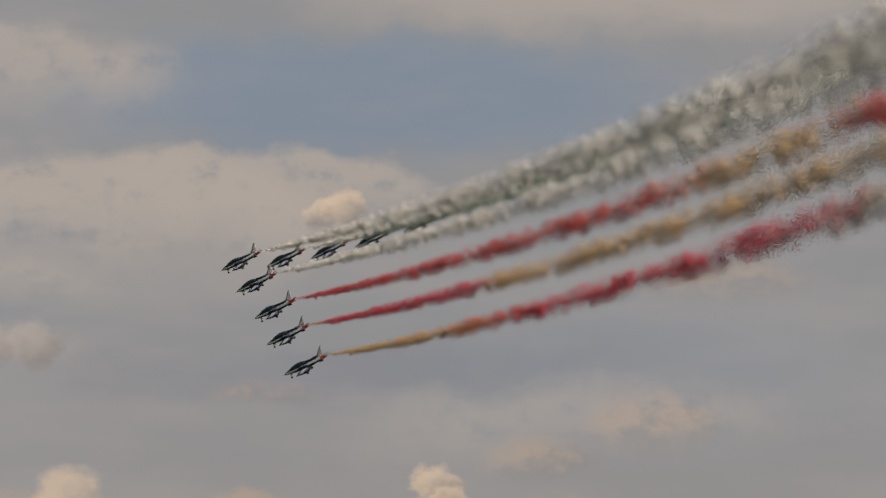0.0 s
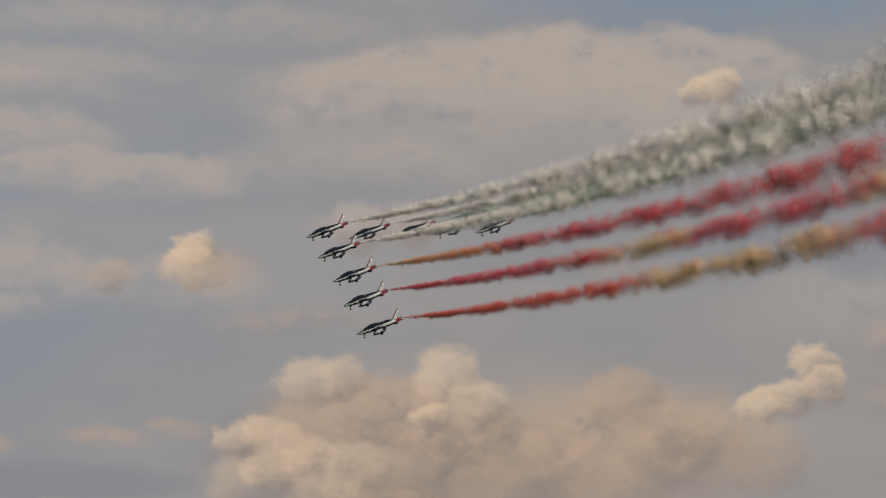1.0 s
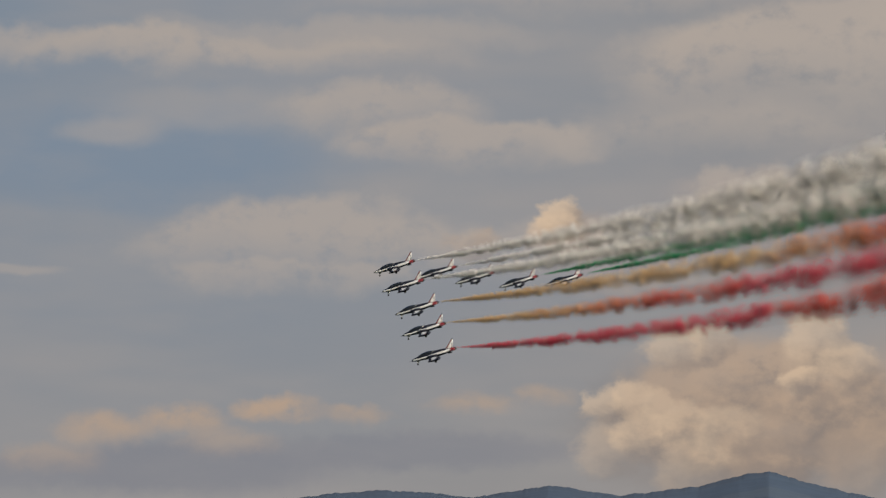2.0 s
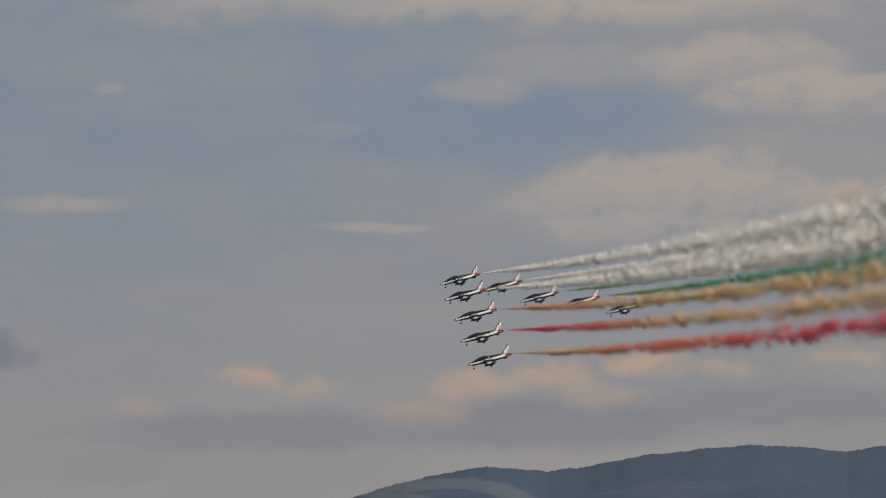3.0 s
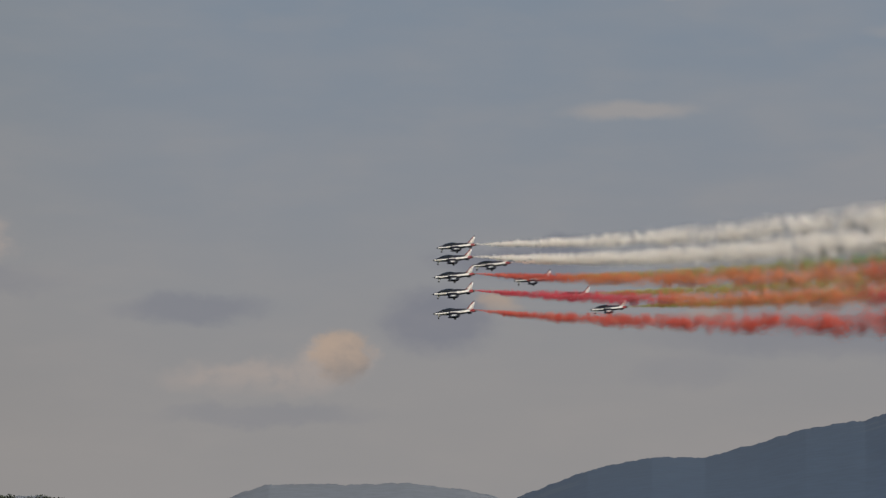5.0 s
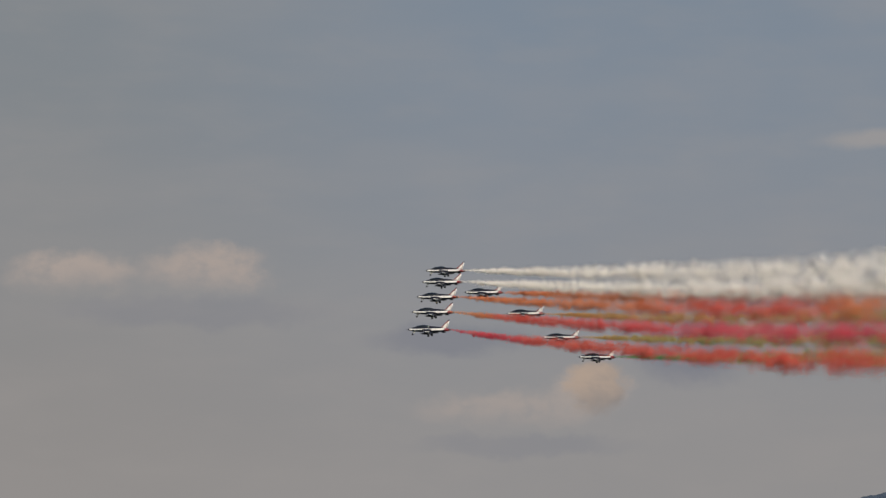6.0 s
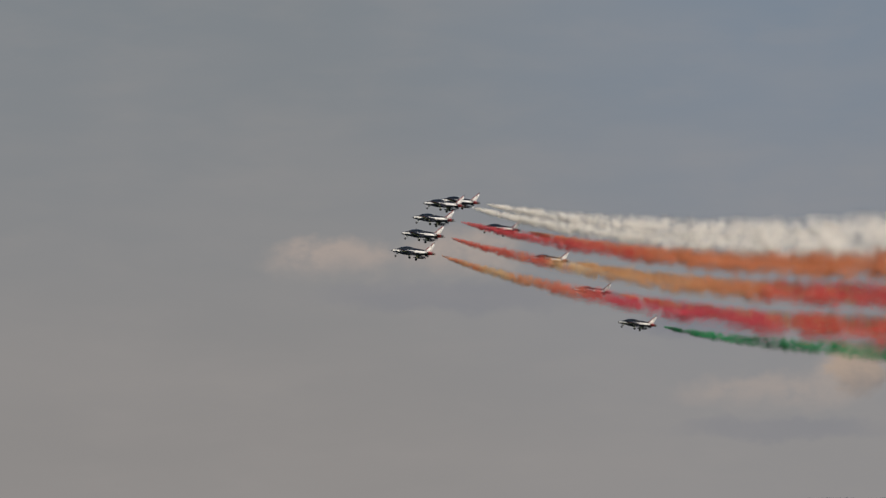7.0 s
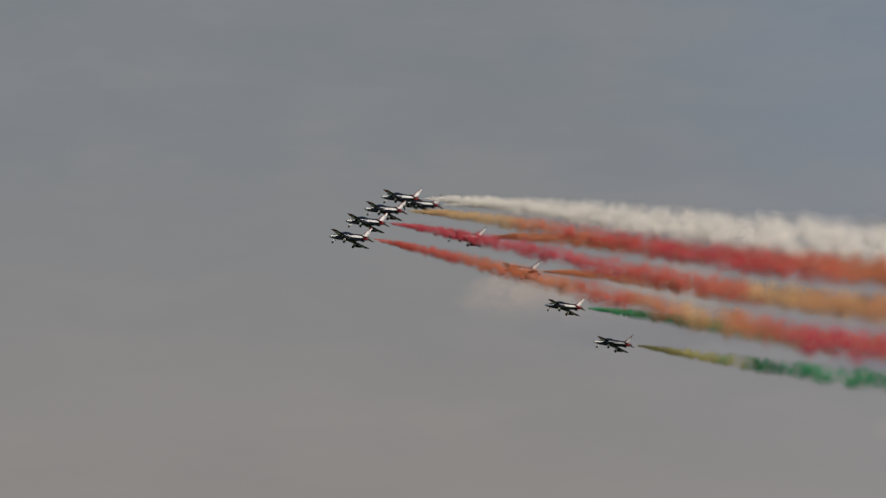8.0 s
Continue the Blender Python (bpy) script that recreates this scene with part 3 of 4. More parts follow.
    # fine ripple over all of it
    colour[0] = mix_colour(tree, maths(tree, "MULTIPLY", step(tree, ripple.outputs[0], 0.40, 0.80), 0.16), colour[0], VEIL)
    glow = node(tree, "ShaderNodeEmission", Strength=1.0)
    tree.links.new(colour[0], glow.inputs[0])
    tree.links.new(glow.outputs[0], out.inputs[0])
    return m


HAZE, BLUE_SKY, VEIL = (0.288, 0.279, 0.279), (0.210, 0.254, 0.312), (0.350, 0.322, 0.308)
PALE = (0.405, 0.345, 0.312)
WARM_HAZE, LATE_BLUE, LATE_HAZE = (0.308, 0.277, 0.252), (0.222, 0.244, 0.266), (0.282, 0.268, 0.261)
GAP, BANK, SHADE = (0.205, 0.255, 0.322), (0.432, 0.374, 0.330), (0.200, 0.208, 0.245)
WARM, BRIGHT, CLOUD_SHADE = (0.475, 0.345, 0.250), (0.700, 0.520, 0.360), (0.240, 0.203, 0.183)


def polar(az, r, z):
    return (-math.sin(radians(az)) * r, math.cos(radians(az)) * r, z)


def mesh_object(name, verts, faces, material, smooth=True):
    me = bpy.data.meshes.new(name)
    me.from_pydata(verts, [], faces)
    me.materials.append(material)
    if smooth:
        me.shade_smooth()
    return new(name, me)


def grid_faces(rows, cols):
    return [(i * cols + j, i * cols + j + 1, (i + 1) * cols + j + 1, (i + 1) * cols + j) for i in range(rows - 1) for j in range(cols - 1)]


def backdrop():
    azs, els = np.linspace(75, -75, 101), np.linspace(-1.5, 27, 40)
    verts = [polar(a, 4780 * math.cos(radians(e)), 1.7 + 4780 * math.sin(radians(e))) for e in els for a in azs]
    ob = mesh_object("backdrop", verts, grid_faces(40, 101), sky_material(-75, -6))
    edges = (-6.0, 6.0, 15.0, 21.0, 25.5, 75.0)
    for low, high in zip(edges, edges[1:]):
        ob.data.materials.append(sky_material(low, high))
    for f in ob.data.polygons:
        f.material_index = sum(-math.degrees(math.atan2(-f.center.x, f.center.y)) > e for e in edges[:-1])
    layer = ob.data.uv_layers.new(name="degrees")
    uv = np.array([(-azs[v % 101], els[v // 101]) for v in (loop.vertex_index for loop in ob.data.loops)], dtype=np.float32)
    layer.data.foreach_set("uv", uv.ravel())
    tagged(ob, "hazy evening sky with grey layers and warm heaped clouds", "sky", kind="structure")


def ground():
    azs, rs = np.linspace(0, 360, 97), np.array([0.0, 40, 200, 600, 1400, 2600, 3600, 4950])
    verts = [polar(a, r, 0.6 * noise.noise((a * 0.3, r * 0.01, 0)) * min(1, r / 400)) for r in rs for a in azs]
    tagged(mesh_object("ground", verts, grid_faces(8, 97), GRASS), "flat grassy airfield plain reaching to the horizon", "ground", kind="structure")


def ridge(name, knots, crest_r, foot_r, material, label, rough):
    """A range of hills whose crest stands at the given heights (degrees) over the plain."""
    az0, az1 = knots[0][0], knots[-1][0]
    azs = np.linspace(az0, az1, int(abs(az1 - az0) * 40) + 2)
    crest = np.interp(azs, [k[0] for k in knots], [k[1] for k in knots])
    n = 26
    verts, rnd_crest = [], random.Random(7)
    for i in range(n):
        s = i / 19
        r = foot_r + (crest_r - foot_r) * s
        for a, e in zip(azs, crest):
            top = crest_r * math.tan(radians(e)) + 1.7
            if s <= 1:
                z = top * s ** 0.85 * (1 + 0.05 * (1 - s) * s * 4 * noise.fractal((a * 0.5, s * 1.8, 1.7), 1.0, 2.0, 3))
                if i == 19:
                    z += rough * (noise.noise((a * 5, 0.3, 0)) + 0.8 * noise.noise((a * 17, 1.3, 0)) + 0.25 * rnd_crest.random())
            else:
                z = top * max(0, 1 - (s - 1) * 2.8)
            verts.append(polar(a, r, z - 3))
    tagged(mesh_object(name, verts, grid_faces(n, len(azs)), material), label, "mountain", kind="structure")


backdrop()
ground()
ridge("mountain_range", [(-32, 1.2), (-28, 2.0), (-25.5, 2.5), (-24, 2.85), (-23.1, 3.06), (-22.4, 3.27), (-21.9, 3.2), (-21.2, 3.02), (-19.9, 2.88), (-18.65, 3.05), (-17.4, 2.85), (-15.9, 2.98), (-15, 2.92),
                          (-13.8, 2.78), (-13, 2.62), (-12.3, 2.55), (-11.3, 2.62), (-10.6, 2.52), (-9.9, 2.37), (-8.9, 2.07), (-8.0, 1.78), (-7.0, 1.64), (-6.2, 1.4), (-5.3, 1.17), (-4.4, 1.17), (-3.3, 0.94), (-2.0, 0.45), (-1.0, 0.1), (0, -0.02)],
      3900, 2500, FOREST_HAZED, "long wooded mountain with pale clearings, blue evening haze painted into its colours", 1.5)
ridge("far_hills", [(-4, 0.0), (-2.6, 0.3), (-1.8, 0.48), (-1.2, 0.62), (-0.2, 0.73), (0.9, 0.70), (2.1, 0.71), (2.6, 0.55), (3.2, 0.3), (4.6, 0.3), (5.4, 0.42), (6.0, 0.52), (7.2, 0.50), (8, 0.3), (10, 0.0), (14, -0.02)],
      4400, 3900, FAR_FOREST_HAZED, "low far hills on the horizon, with pale haze painted into their colour", 1.5)


# ---- shaping helpers ----
def part(name, bm, materials, parent, label="", smooth=True):
    """Links a bmesh as one mesh object under a thing or a part."""
    me = bpy.data.meshes.new(name)
    bmesh.ops.recalc_face_normals(bm, faces=bm.faces)
    bm.to_mesh(me)
    bm.free()
    for m in materials if isinstance(materials, (list, tuple)) else [materials]:
        me.materials.append(m)
    if smooth:
        me.shade_smooth()
    ob = new(name, me)
    ob.parent = parent
    return tagged(ob, label)


def loft(sections, around=20, power=2.0, choose=None):
    """A closed skin through rounded sections (y, half width, middle z, half height[, middle x])."""
    bm, rings = bmesh.new(), []
    for y, w, z, h, *x in sections:
        ring = []
        for k in range(around):
            a = 2 * math.pi * k / around
            c, s = math.cos(a), math.sin(a)
            ring.append(bm.verts.new(((x[0] if x else 0) + w * math.copysign(abs(c) ** (2 / power), c), y, z + h * math.copysign(abs(s) ** (2 / power), s))))
        rings.append(ring)
    for a, b in zip(rings, rings[1:]):
        for k in range(around):
            f = bm.faces.new((a[k], a[(k + 1) % around], b[(k + 1) % around], b[k]))
            if choose:
                f.material_index = choose(f.calc_center_median())
    bm.faces.new(rings[0])
    bm.faces.new(rings[-1])
    return bm


def aerofoil(stations, choose=None, upright=False):
    """A wing or fin through stations (span, y of leading edge, y of trailing edge, z, thickness)."""
    shape = ((0.0, 0.0), (0.03, 0.45), (0.12, 0.85), (0.3, 1.0), (0.6, 0.7), (0.85, 0.28), (1.0, 0.03))
    outline = [(c, t) for c, t in shape] + [(c, -t) for c, t in reversed(shape[1:])]
    bm, rings = bmesh.new(), []
    for span, lead, trail, z, thick in stations:
        ring = []
        for c, t in outline:
            y, d = lead + (trail - lead) * c, t * thick / 2
            ring.append(bm.verts.new((d, y, span) if upright else (span, y, z + d)))
        rings.append(ring)
    n = len(outline)
    for a, b in zip(rings, rings[1:]):
        for k in range(n):
            f = bm.faces.new((a[k], a[(k + 1) % n], b[(k + 1) % n], b[k]))
            if choose:
                f.material_index = choose(f.calc_center_median(), k < n // 2)
    bm.faces.new(rings[0])
    bm.faces.new(rings[-1])
    return bm


def rod(a, b, r0, r1=None, sides=10):
    """A round bar from a to b."""
    bm, a, b = bmesh.new(), Vector(a), Vector(b)
    m = Matrix.Translation((a + b) / 2) @ (b - a).to_track_quat("Z", "Y").to_matrix().to_4x4()
    bmesh.ops.create_cone(bm, cap_ends=True, segments=sides, radius1=r0, radius2=r1 if r1 is not None else r0, depth=(b - a).length, matrix=m)
    return bm


def plate(x, y, z, sx, sy, sz, turn=None):
    bm = bmesh.new()
    bmesh.ops.create_cube(bm, size=1, matrix=Matrix.Translation((x, y, z)) @ (turn or Matrix()) @ Matrix.Diagonal((sx, sy, sz, 1)))
    bmesh.ops.bevel(bm, geom=bm.edges[:], offset=min(sx, sy, sz) * 0.25, segments=1, affect="EDGES")
    return bm


# ---- the display jets: nose along +y, right wing along +x ----
def display_jet():
    jet = new("display_jet")

    def livery(c):
        if c.y < -3.7:
            return 2
        middle = -0.10 + 0.052 * (5.4 - c.y)
        return 1 if abs(c.z - middle) < 0.17 + 0.016 * max(0.0, 1.0 - c.y) and c.y < 5.05 else 0

    body = [(5.45, 0.03, -0.16, 0.03), (5.3, 0.14, -0.15, 0.14), (5.0, 0.26, -0.12, 0.26), (4.5, 0.37, -0.08, 0.38), (3.8, 0.46, -0.03, 0.50), (3.0, 0.52, 0.0, 0.58), (2.0, 0.57, 0.03, 0.65), (1.0, 0.62, 0.05, 0.70),
            (0.0, 0.66, 0.07, 0.71), (-1.0, 0.64, 0.10, 0.68), (-2.0, 0.57, 0.14, 0.60), (-3.0, 0.48, 0.18, 0.50), (-4.0, 0.39, 0.22, 0.40), (-4.7, 0.32, 0.24, 0.32), (-5.0, 0.28, 0.24, 0.28)]
    part("fuselage", loft(body, 44, 2.2, livery), [BLUE, WHITE, RED], jet, "navy fuselage with a white side flash and red tail")
    canopy = part("canopy", loft([(3.85, 0.05, 0.46, 0.03), (3.3, 0.30, 0.52, 0.22), (2.7, 0.38, 0.58, 0.38), (2.0, 0.40, 0.64, 0.46), (1.2, 0.40, 0.70, 0.48), (0.5, 0.36, 0.72, 0.40), (-0.3, 0.24, 0.74, 0.20)], 18), CANOPY, jet, "dark tinted two-seat canopy")
    for y, h in ((3.0, 0.86), (1.65, 1.17)):
        part("canopy_frame", loft([(y + 0.05, 0.40, 0.55, h - 0.53), (y - 0.05, 0.41, 0.55, h - 0.52)], 18), BLUE, canopy)
    part("spine", loft([(0.4, 0.22, 0.72, 0.27), (-0.8, 0.22, 0.68, 0.27), (-2.2, 0.16, 0.62, 0.28), (-3.6, 0.08, 0.60, 0.20)], 14), BLUE, jet)
    part("tailpipe", loft([(-4.95, 0.27, 0.24, 0.27), (-5.25, 0.24, 0.24, 0.24), (-5.42, 0.21, 0.24, 0.21)], 16), METAL, jet, "scorched metal tailpipe")
    part("smoke_nozzle", rod((0, -4.9, 0.50), (0, -5.5, 0.46), 0.045), METAL, jet)
    for s in (1, -1):
        intake = part("air_intake", loft([(1.55, 0.17, -0.08, 0.27, s * 0.72), (1.2, 0.21, -0.08, 0.31, s * 0.70), (0.3, 0.20, -0.06, 0.32, s * 0.66), (-0.9, 0.10, -0.02, 0.22, s * 0.60)], 14), BLUE, jet)
        # a solid plug in tyre black stands for the shade inside the intake
        part("intake_mouth", loft([(1.57, 0.13, -0.08, 0.22, s * 0.72), (1.40, 0.13, -0.08, 0.22, s * 0.72)], 14), RUBBER_AND_SHADE, intake, "black plug for the shade inside the intake")

        def bands(c, top):
            if top:
                return 1 if -0.65 < c.y < 0.3 and 1.0 < abs(c.x) < 4.4 else 0
            return 2 if abs(c.x) > 4.3 else 1 if -0.55 < c.y < 0.35 and abs(c.x) > 0.9 else 0
        colours = [BLUE, WHITE, GREEN if s > 0 else RED]
        wing = part("wing", aerofoil([(s * x, 1.25 - 0.135 * x, -1.25 + 0.055 * x, -0.42 + 0.045 * x, 0.30 - 0.035 * x) for x in (0.4, 1.2, 2.2, 3.2, 4.3, 5.0)] + [(s * 5.25, 0.40, -0.88, -0.18, 0.07)], bands), colours, jet, "tapered navy wing with a white band")
        part("flap", plate(s * 2.1, -1.35, -0.55, 2.4, 0.55, 0.05, pose(0, 0, 0, 28, 0, 0)), BLUE, wing, "lowered navy flap")
        part("aileron", plate(s * 4.2, -1.02, -0.26, 1.5, 0.28, 0.05), BLUE, wing)
        part("wing_fence", plate(s * 3.5, 0.35, -0.14, 0.03, 0.9, 0.16), BLUE, wing)
        tank = part("smoke_tank", loft([(1.35, 0.02, -0.78, 0.02, s * 2.6), (1.0, 0.13, -0.78, 0.13, s * 2.6), (0.3, 0.19, -0.78, 0.19, s * 2.6), (-0.6, 0.19, -0.78, 0.19, s * 2.6), (-1.3, 0.10, -0.78, 0.10, s * 2.6), (-1.6, 0.02, -0.78, 0.02, s * 2.6)], 12), BLUE, jet)
        part("pylon", plate(s * 2.6, 0.1, -0.50, 0.07, 0.9, 0.30), BLUE, tank)
        part("tailplane", aerofoil([(s * x, -3.75 - 0.16 * x, -4.85 - 0.02 * x, 0.32, 0.10 - 0.02 * x) for x in (0.2, 0.9, 1.6)] + [(s * 2.05, -4.18, -4.86, 0.32, 0.03)], lambda c, top: 0 if abs(c.x) < 1.4 else 1), [RED, BLUE], jet)
        main = part("main_gear", rod((s * 1.25, -0.25, -0.45), (s * 1.35, -0.28, -1.25), 0.065, 0.05), STRUT, jet, "extended grey undercarriage leg")
        part("wheel", rod((s * 1.26, -0.28, -1.30), (s * 1.48, -0.28, -1.30), 0.27, 0.27, 18), RUBBER_AND_SHADE, main)
        part("gear_door", plate(s * 1.62, -0.25, -0.78, 0.04, 0.55, 0.62), WHITE, main)
    nose = part("nose_gear", rod((0, 4.05, -0.45), (0, 4.15, -1.22), 0.055, 0.045), STRUT, jet, "extended grey nose leg")
    part("wheel", rod((-0.08, 4.17, -1.25), (0.08, 4.17, -1.25), 0.21, 0.21, 18), RUBBER_AND_SHADE, nose)
    part("gear_door", plate(0.2, 4.0, -0.72, 0.03, 0.6, 0.34), WHITE, nose)
    part("landing_light", loft([(4.27, 0.07, -0.85, 0.07), (4.20, 0.08, -0.85, 0.08)], 10), WHITE, nose)
    part("fin", aerofoil([(0.50, -2.3, -4.15, 0, 0.16), (0.8, -2.95, -4.22, 0, 0.14), (1.3, -3.5, -4.42, 0, 0.12), (1.9, -4.1, -4.72, 0, 0.09), (2.5, -4.68, -5.05, 0, 0.06), (2.72, -4.92, -5.15, 0, 0.04)], lambda c, top: 1 if c.z > 2.3 else 2 if c.y > -3.25 - 0.98 * (c.z - 0.8) else 0, True), [WHITE, BLUE, RED], jet, "white swept fin with a red leading edge and dark tip")
    part("rudder", aerofoil([(0.65, -4.20, -4.55, 0, 0.07), (2.3, -4.96, -5.14, 0, 0.04)], None, True), WHITE, jet)
    part("ventral_strake", plate(0, -3.7, -0.36, 0.05, 1.0, 0.28), BLUE, jet)
    part("pitot", rod((0.0, 5.4, -0.16), (0.0, 5.85, -0.16), 0.02), METAL, jet)
    return tagged(jet, "navy, white and red display jet flying with its undercarriage down", "jet", "display formation")


# ---- coloured smoke, in lengths that follow each jet along its way ----
def plume_radius(age):
    return 0.12 + 3.7 * age ** 0.78


CUTS = [0.0, 0.16, 0.34, 0.54, 0.76, 1.0, 1.24, 1.48, 1.72, 1.96, 2.2, 2.44]
SPEED = 100.0
rng = np.random.default_rng(11)
CORNERS = np.array([(0.0, 0.577), (0.5, -0.289), (-0.5, -0.289)], dtype=np.float32)


def fleck_mesh(name, centres, sizes, material, facing=None):
    """Many small loose flecks as one mesh; facing: the way that each one looks."""
    n = len(centres)
    if facing is None:
        facing = rng.normal(size=(n, 3))
    facing = facing / (np.linalg.norm(facing, axis=1)[:, None] + 1e-9)
    side = np.cross(facing, rng.normal(size=(n, 3)))
    side /= np.linalg.norm(side, axis=1)[:, None] + 1e-9
    third = np.cross(facing, side)
    verts = centres[:, None, :] + (CORNERS[None, :, 0, None] * side[:, None, :] + CORNERS[None, :, 1, None] * third[:, None, :]) * sizes[:, None, None]
    me = bpy.data.meshes.new(name)
    me.vertices.add(3 * n)
    me.vertices.foreach_set("co", verts.astype(np.float32).ravel())
    me.loops.add(3 * n)
    me.loops.foreach_set("vertex_index", np.arange(3 * n, dtype=np.int32))
    me.polygons.add(n)
    me.polygons.foreach_set("loop_start", np.arange(0, 3 * n, 3, dtype=np.int32))
    me.update(calc_edges=True)
    me.materials.append(material)
    return me


def smoke_length(age0, age1, material, density, width):
    """One length of a plume: y runs back from the jet, with billows about the axis."""
    half = (age1 - age0) * SPEED / 2
    n = int(density * 2 * half * 1.2)
    lumps = max(10, int(2 * half / (0.45 * plume_radius((age0 + age1) / 2))) * 6)
    ly = rng.uniform(-half, half, lumps) + rng.normal(size=lumps) * 0.2 * half
    la = rng.uniform(0, 2 * math.pi, lumps)
    lr = np.sqrt(rng.uniform(0, 1, lumps)) * 0.62
    which = rng.integers(0, lumps, n)
    loose = rng.uniform(0, 1, n) < 0.22
    y = np.where(loose, rng.uniform(-half, half, n) + rng.normal(size=n) * 0.2 * half, 0)
    rad = np.array([plume_radius(max(0.02, (age0 + age1) / 2 + v / SPEED)) for v in ly])[which]
    spread = np.clip(rng.normal(size=(n, 3)), -1.9, 1.9) * (rad * 0.20)[:, None]
    c = np.stack([np.cos(la) * lr, la * 0, np.sin(la) * lr], 1)[which] * rad[:, None] + spread
    c[:, 1] += ly[which]
    ro = np.array([plume_radius(max(0.02, (age0 + age1) / 2 + v / SPEED)) for v in y])
    free = np.clip(rng.normal(size=(n, 3)), -1.9, 1.9) * (ro * 0.36)[:, None]
    free[:, 1] = y
    c = np.where(loose[:, None], free, c)
    outward = c * np.array([1, 0, 1])
    outward /= np.linalg.norm(outward, axis=1)[:, None] + 1e-6
    billow = spread / (np.linalg.norm(spread, axis=1)[:, None] + 1e-6)
    facing = outward * 0.7 + np.where(loose[:, None], 0.0, billow) * 0.7 + rng.normal(size=(n, 3)) * 0.18
    age = np.clip((age0 + age1) / 2 + c[:, 1] / SPEED, 0.0, 3.0)
    c = c * np.array([width, 1, width])
    if age0 == 0:
        keep = rng.uniform(0, 1, n) < np.clip((age - 0.02) / 0.14, 0, 1)
        c, facing, age = c[keep], facing[keep], age[keep]
    sizes = (0.10 + 0.04 * np.minimum(age, 1.5)) * rng.uniform(0.6, 1.35, len(age))
    return fleck_mesh("smoke", c, sizes, material, facing)


def smoke_trail(material, label, density, width):
    trail = new("smoke_trail")
    for a, b in zip(CUTS, CUTS[1:]):
        ob = new("smoke", smoke_length(a, b, material, density, width))
        tagged(ob, kind="stuff").parent = trail
    return tagged(trail, label, "smoke trail", "smoke trails")


def way_of(rows):
    """A smooth way through the rows, as a function of the seconds."""
    t = np.array([r[0] for r in rows])
    fits = [np.polyfit(t, [r[c] for r in rows], 6) for c in (1, 2, 3)]
    return lambda s: Vector([float(np.polyval(f, s)) for f in fits])


def tree(height, seed):
    """A broad field tree: tapered trunk, limbs, and a crown of many leaf clumps."""
    rnd = random.Random(seed)
    thing = new("tree")
    bm = rod((0, 0, -0.5), (0, 0, height * 0.5), height * 0.03, height * 0.016, 8)
    for k in range(5):
        a = k * 2.4 + rnd.random()
        extra = rod((0, 0, height * (0.25 + 0.05 * k)), (math.cos(a) * height * 0.22, math.sin(a) * height * 0.22, height * (0.5 + 0.06 * k)), height * 0.012, height * 0.005, 6)
        me = bpy.data.meshes.new("limb")
        extra.to_mesh(me)
        extra.free()
        bm.from_mesh(me)
        bpy.data.meshes.remove(me)
    part("trunk", bm, BARK, thing)
    clumps = [(rnd.gauss(0, 0.17), rnd.gauss(0, 0.17), 0.30 + 0.62 * rnd.random()) for k in range(16)]
    pts, sizes = [], []
    for k in range(1800):
        x, y, z = clumps[k % 16]
        s = 0.085 * (1.25 - 0.5 * z)
        pts.append(((x * (1.5 - z) + rnd.gauss(0, s)) * height, (y * (1.5 - z) + rnd.gauss(0, s)) * height, min(1.0, z + rnd.gauss(0, 0.05)) * height))
        sizes.append(height * rnd.uniform(0.03, 0.07))
    crown = new("crown", fleck_mesh("crown", np.array(pts), np.array(sizes), LEAVES))
    crown.parent = thing
    return tagged(thing, "dark broad-crowned tree in the field hedge", "tree", "trees on the plain")


kinds = [tree(15.0, k) for k in range(3)] + [tree(13.0, k + 9) for k in range(3)]
rnd = random.Random(4)
spots = [(5.7 + 0.14 * k + rnd.uniform(-0.05, 0.05), 1400 + rnd.uniform(-60, 60), k % 3, rnd.uniform(0.7, 1.0)) for k in range(18)]
spots += [(8.1 + 0.22 * k + rnd.uniform(-0.09, 0.09), 1480 + rnd.uniform(-80, 80), 3 + k % 3, rnd.uniform(1.08, 1.36)) for k in range(30)]
for k, (az, r, kind, size) in enumerate(spots):
    m = pose(*polar(az, r, 0), 0, 0, rnd.uniform(0, 360))
    first = next((i for i, q in enumerate(spots) if q[2] == kind), 0) == k
    made = kinds[kind] if first else copy_thing(kinds[kind], m)
    made.matrix_basis = m @ Matrix.Diagonal((size, size, size, 1))

lead_jet = display_jet()
JETS = {name: lead_jet if name == "leader" else copy_thing(lead_jet, Matrix()) for name in FLIGHT}
# how fast the smoke sinks in the wake (m/s), at these seconds, for the leader and the outer jets
SINK_TIMES = (0.0, 3.0, 5.2, 6.5, 7.5, 8.0)
LEAD_SINK, MID_SINK, NEAR_SINK, FAR_SINK = (4.5, 2.5, 2.2, -0.8, -7.0, -5.7), (6.0, 6.0, 5.0, -0.5, -4.5, -3.8), (7.5, 5.5, 6.5, 2.7, 0.8, 1.0), (7.5, 7.0, 7.0, 7.3, 3.0, 3.2)


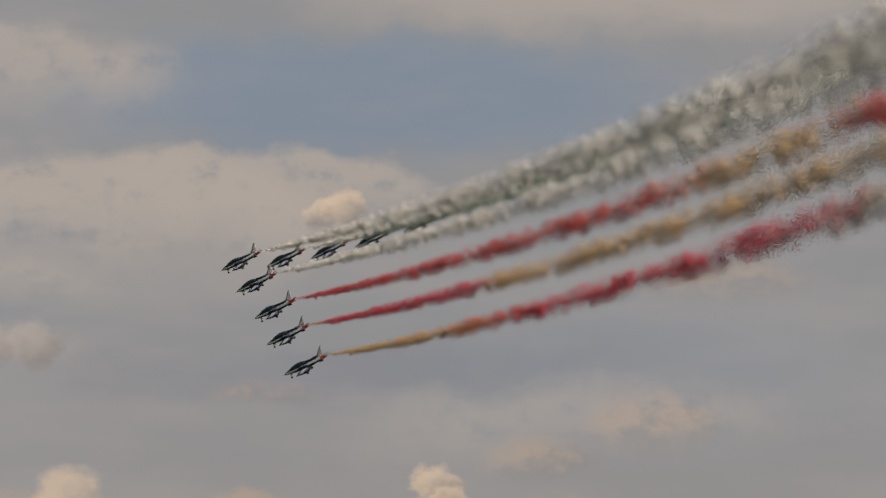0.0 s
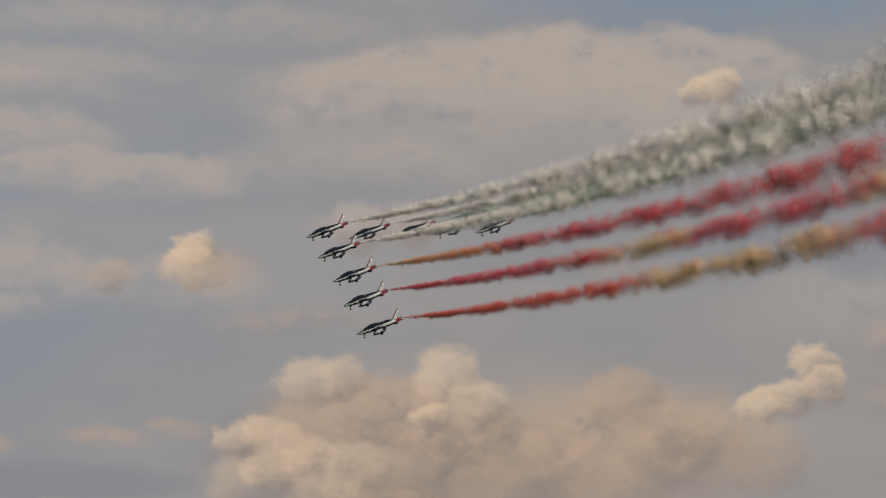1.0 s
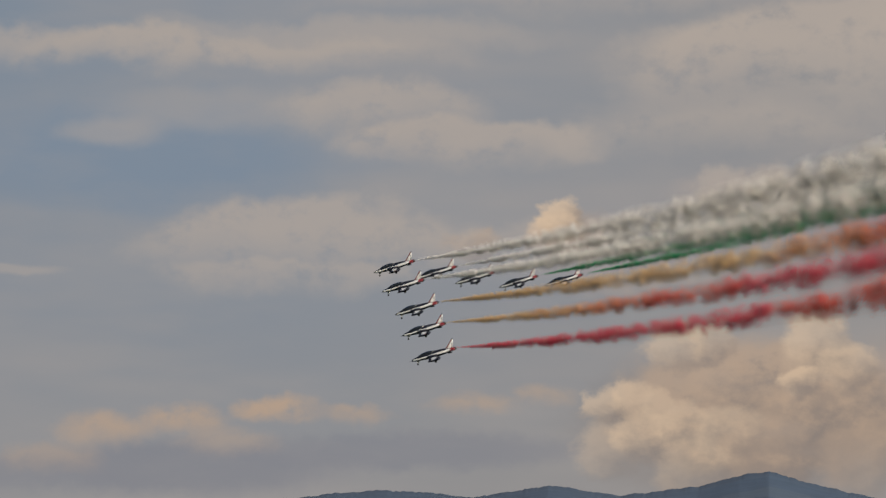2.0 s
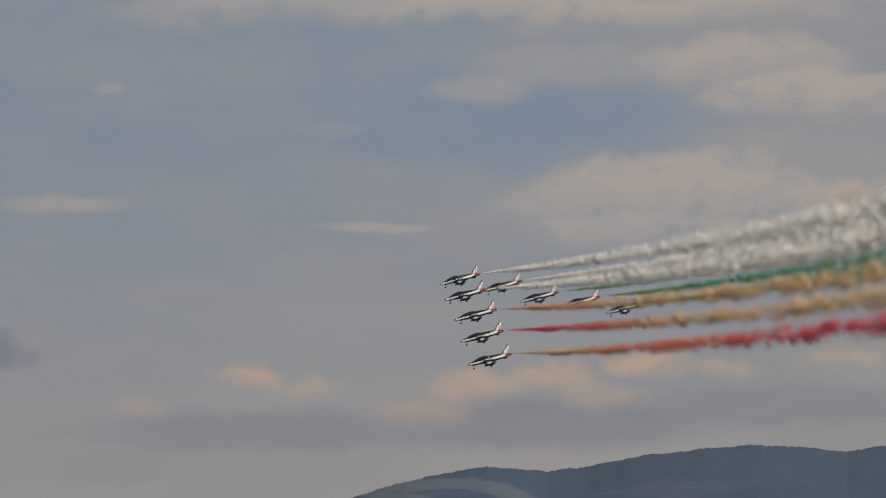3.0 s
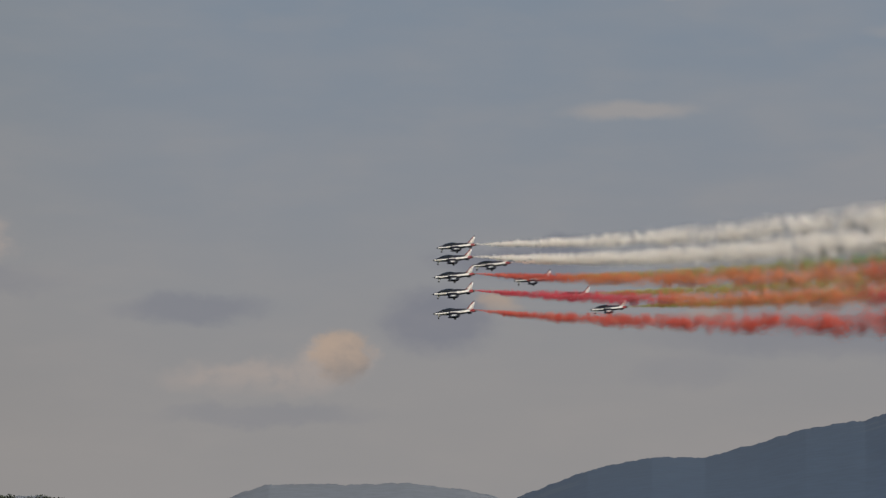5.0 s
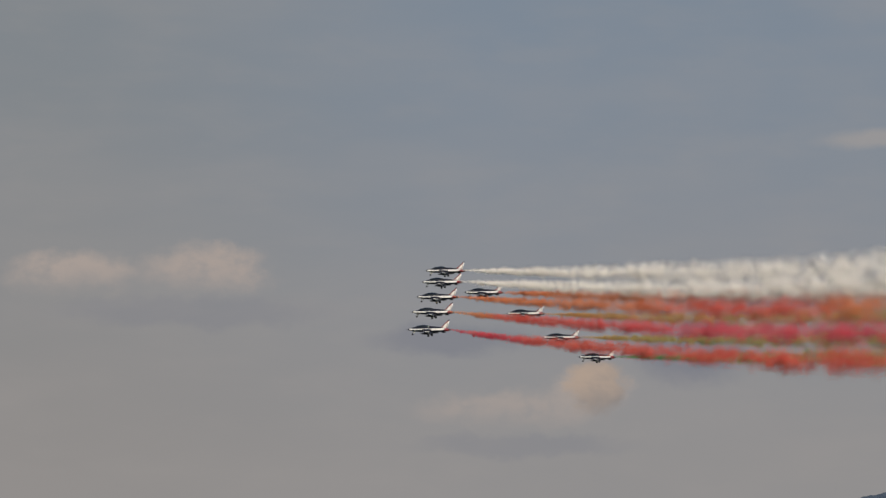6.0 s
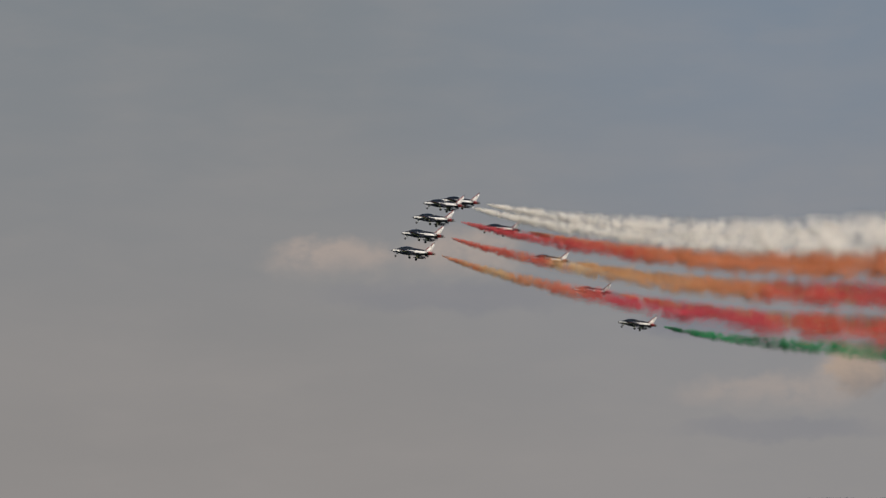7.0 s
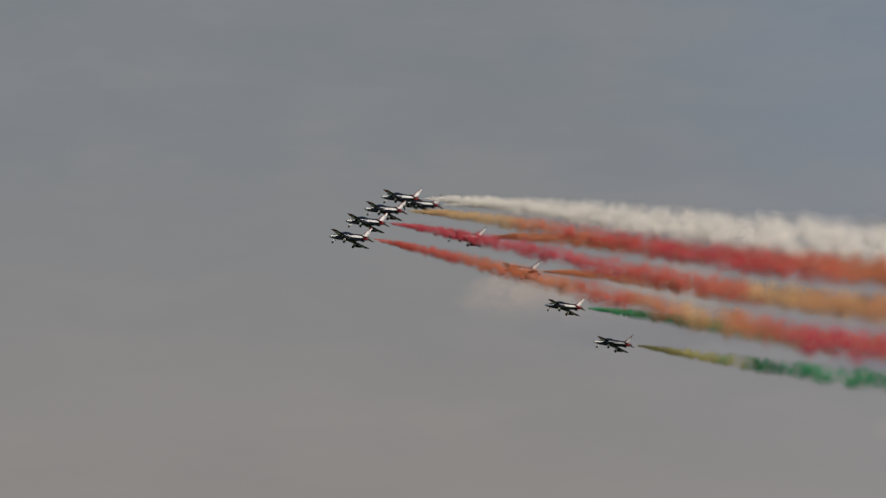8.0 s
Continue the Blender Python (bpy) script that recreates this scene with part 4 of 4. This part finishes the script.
def between(a, b, share):
    return tuple(p + (q - p) * share for p, q in zip(a, b))


SINKS = {"leader": LEAD_SINK, "near_1": between(LEAD_SINK, MID_SINK, 0.5), "near_2": MID_SINK, "near_3": between(MID_SINK, NEAR_SINK, 0.5), "near_4": NEAR_SINK,
         "far_1": between(LEAD_SINK, FAR_SINK, 0.2), "far_2": between(LEAD_SINK, FAR_SINK, 0.5), "far_3": between(LEAD_SINK, FAR_SINK, 0.8), "far_4": FAR_SINK}
WORDS = {"white": "billowing white smoke trail spreading behind a jet", "red": "billowing red smoke trail fading to tan behind a jet", "green": "thin green smoke trail behind a jet"}
HUES = {"leader": "white", "near_1": "white", "far_1": "white", "near_2": "red", "near_3": "red", "near_4": "red", "far_2": "green", "far_3": "green", "far_4": "green"}
DENSITY = {"white": 880, "red": 780, "green": 700}
TRAILS = {name: smoke_trail(smoke_material(name), WORDS[hue], DENSITY[hue], 1.12 if hue == "white" else 1.0) for name, hue in HUES.items()}


def motions():
    turns = {t: (rx, ry, rz) for t, rx, ry, rz in ATTITUDE}
    for name, rows in FLIGHT.items():
        flown = [(t, pose(x, y, z, *turns[t]) @ pose(0, 0, -0.25)) for t, x, y, z in rows if t >= 0]
        walk(JETS[name], flown)
        way = way_of(rows)
        times = [t for t, m in flown]
        nozzle = [m @ Vector((0, -5.5, 0.4)) for t, m in flown]
        sinks = SINKS[name]

        def axis(t, age):
            """Where the smoke of that age hangs at t."""
            tail = Vector([float(np.interp(t, times, [p[c] for p in nozzle])) for c in range(3)])
            drift = tail - way(t)
            return way(t - age) + drift * math.exp(-age / 0.35) - Vector((0, 0, age * float(np.interp(t, SINK_TIMES, sinks))))

        for number, (ob, a, b) in enumerate(zip(sorted(TRAILS[name].children, key=lambda o: o.name), CUTS, CUTS[1:])):
            keys = []
            for t in times:
                p0, p1 = axis(t, a), axis(t, b)
                keys.append((t, Matrix.Translation((p0 + p1) / 2) @ (p1 - p0).to_track_quat("Y", "Z").to_matrix().to_4x4()))
            walk(ob, keys)


motions()
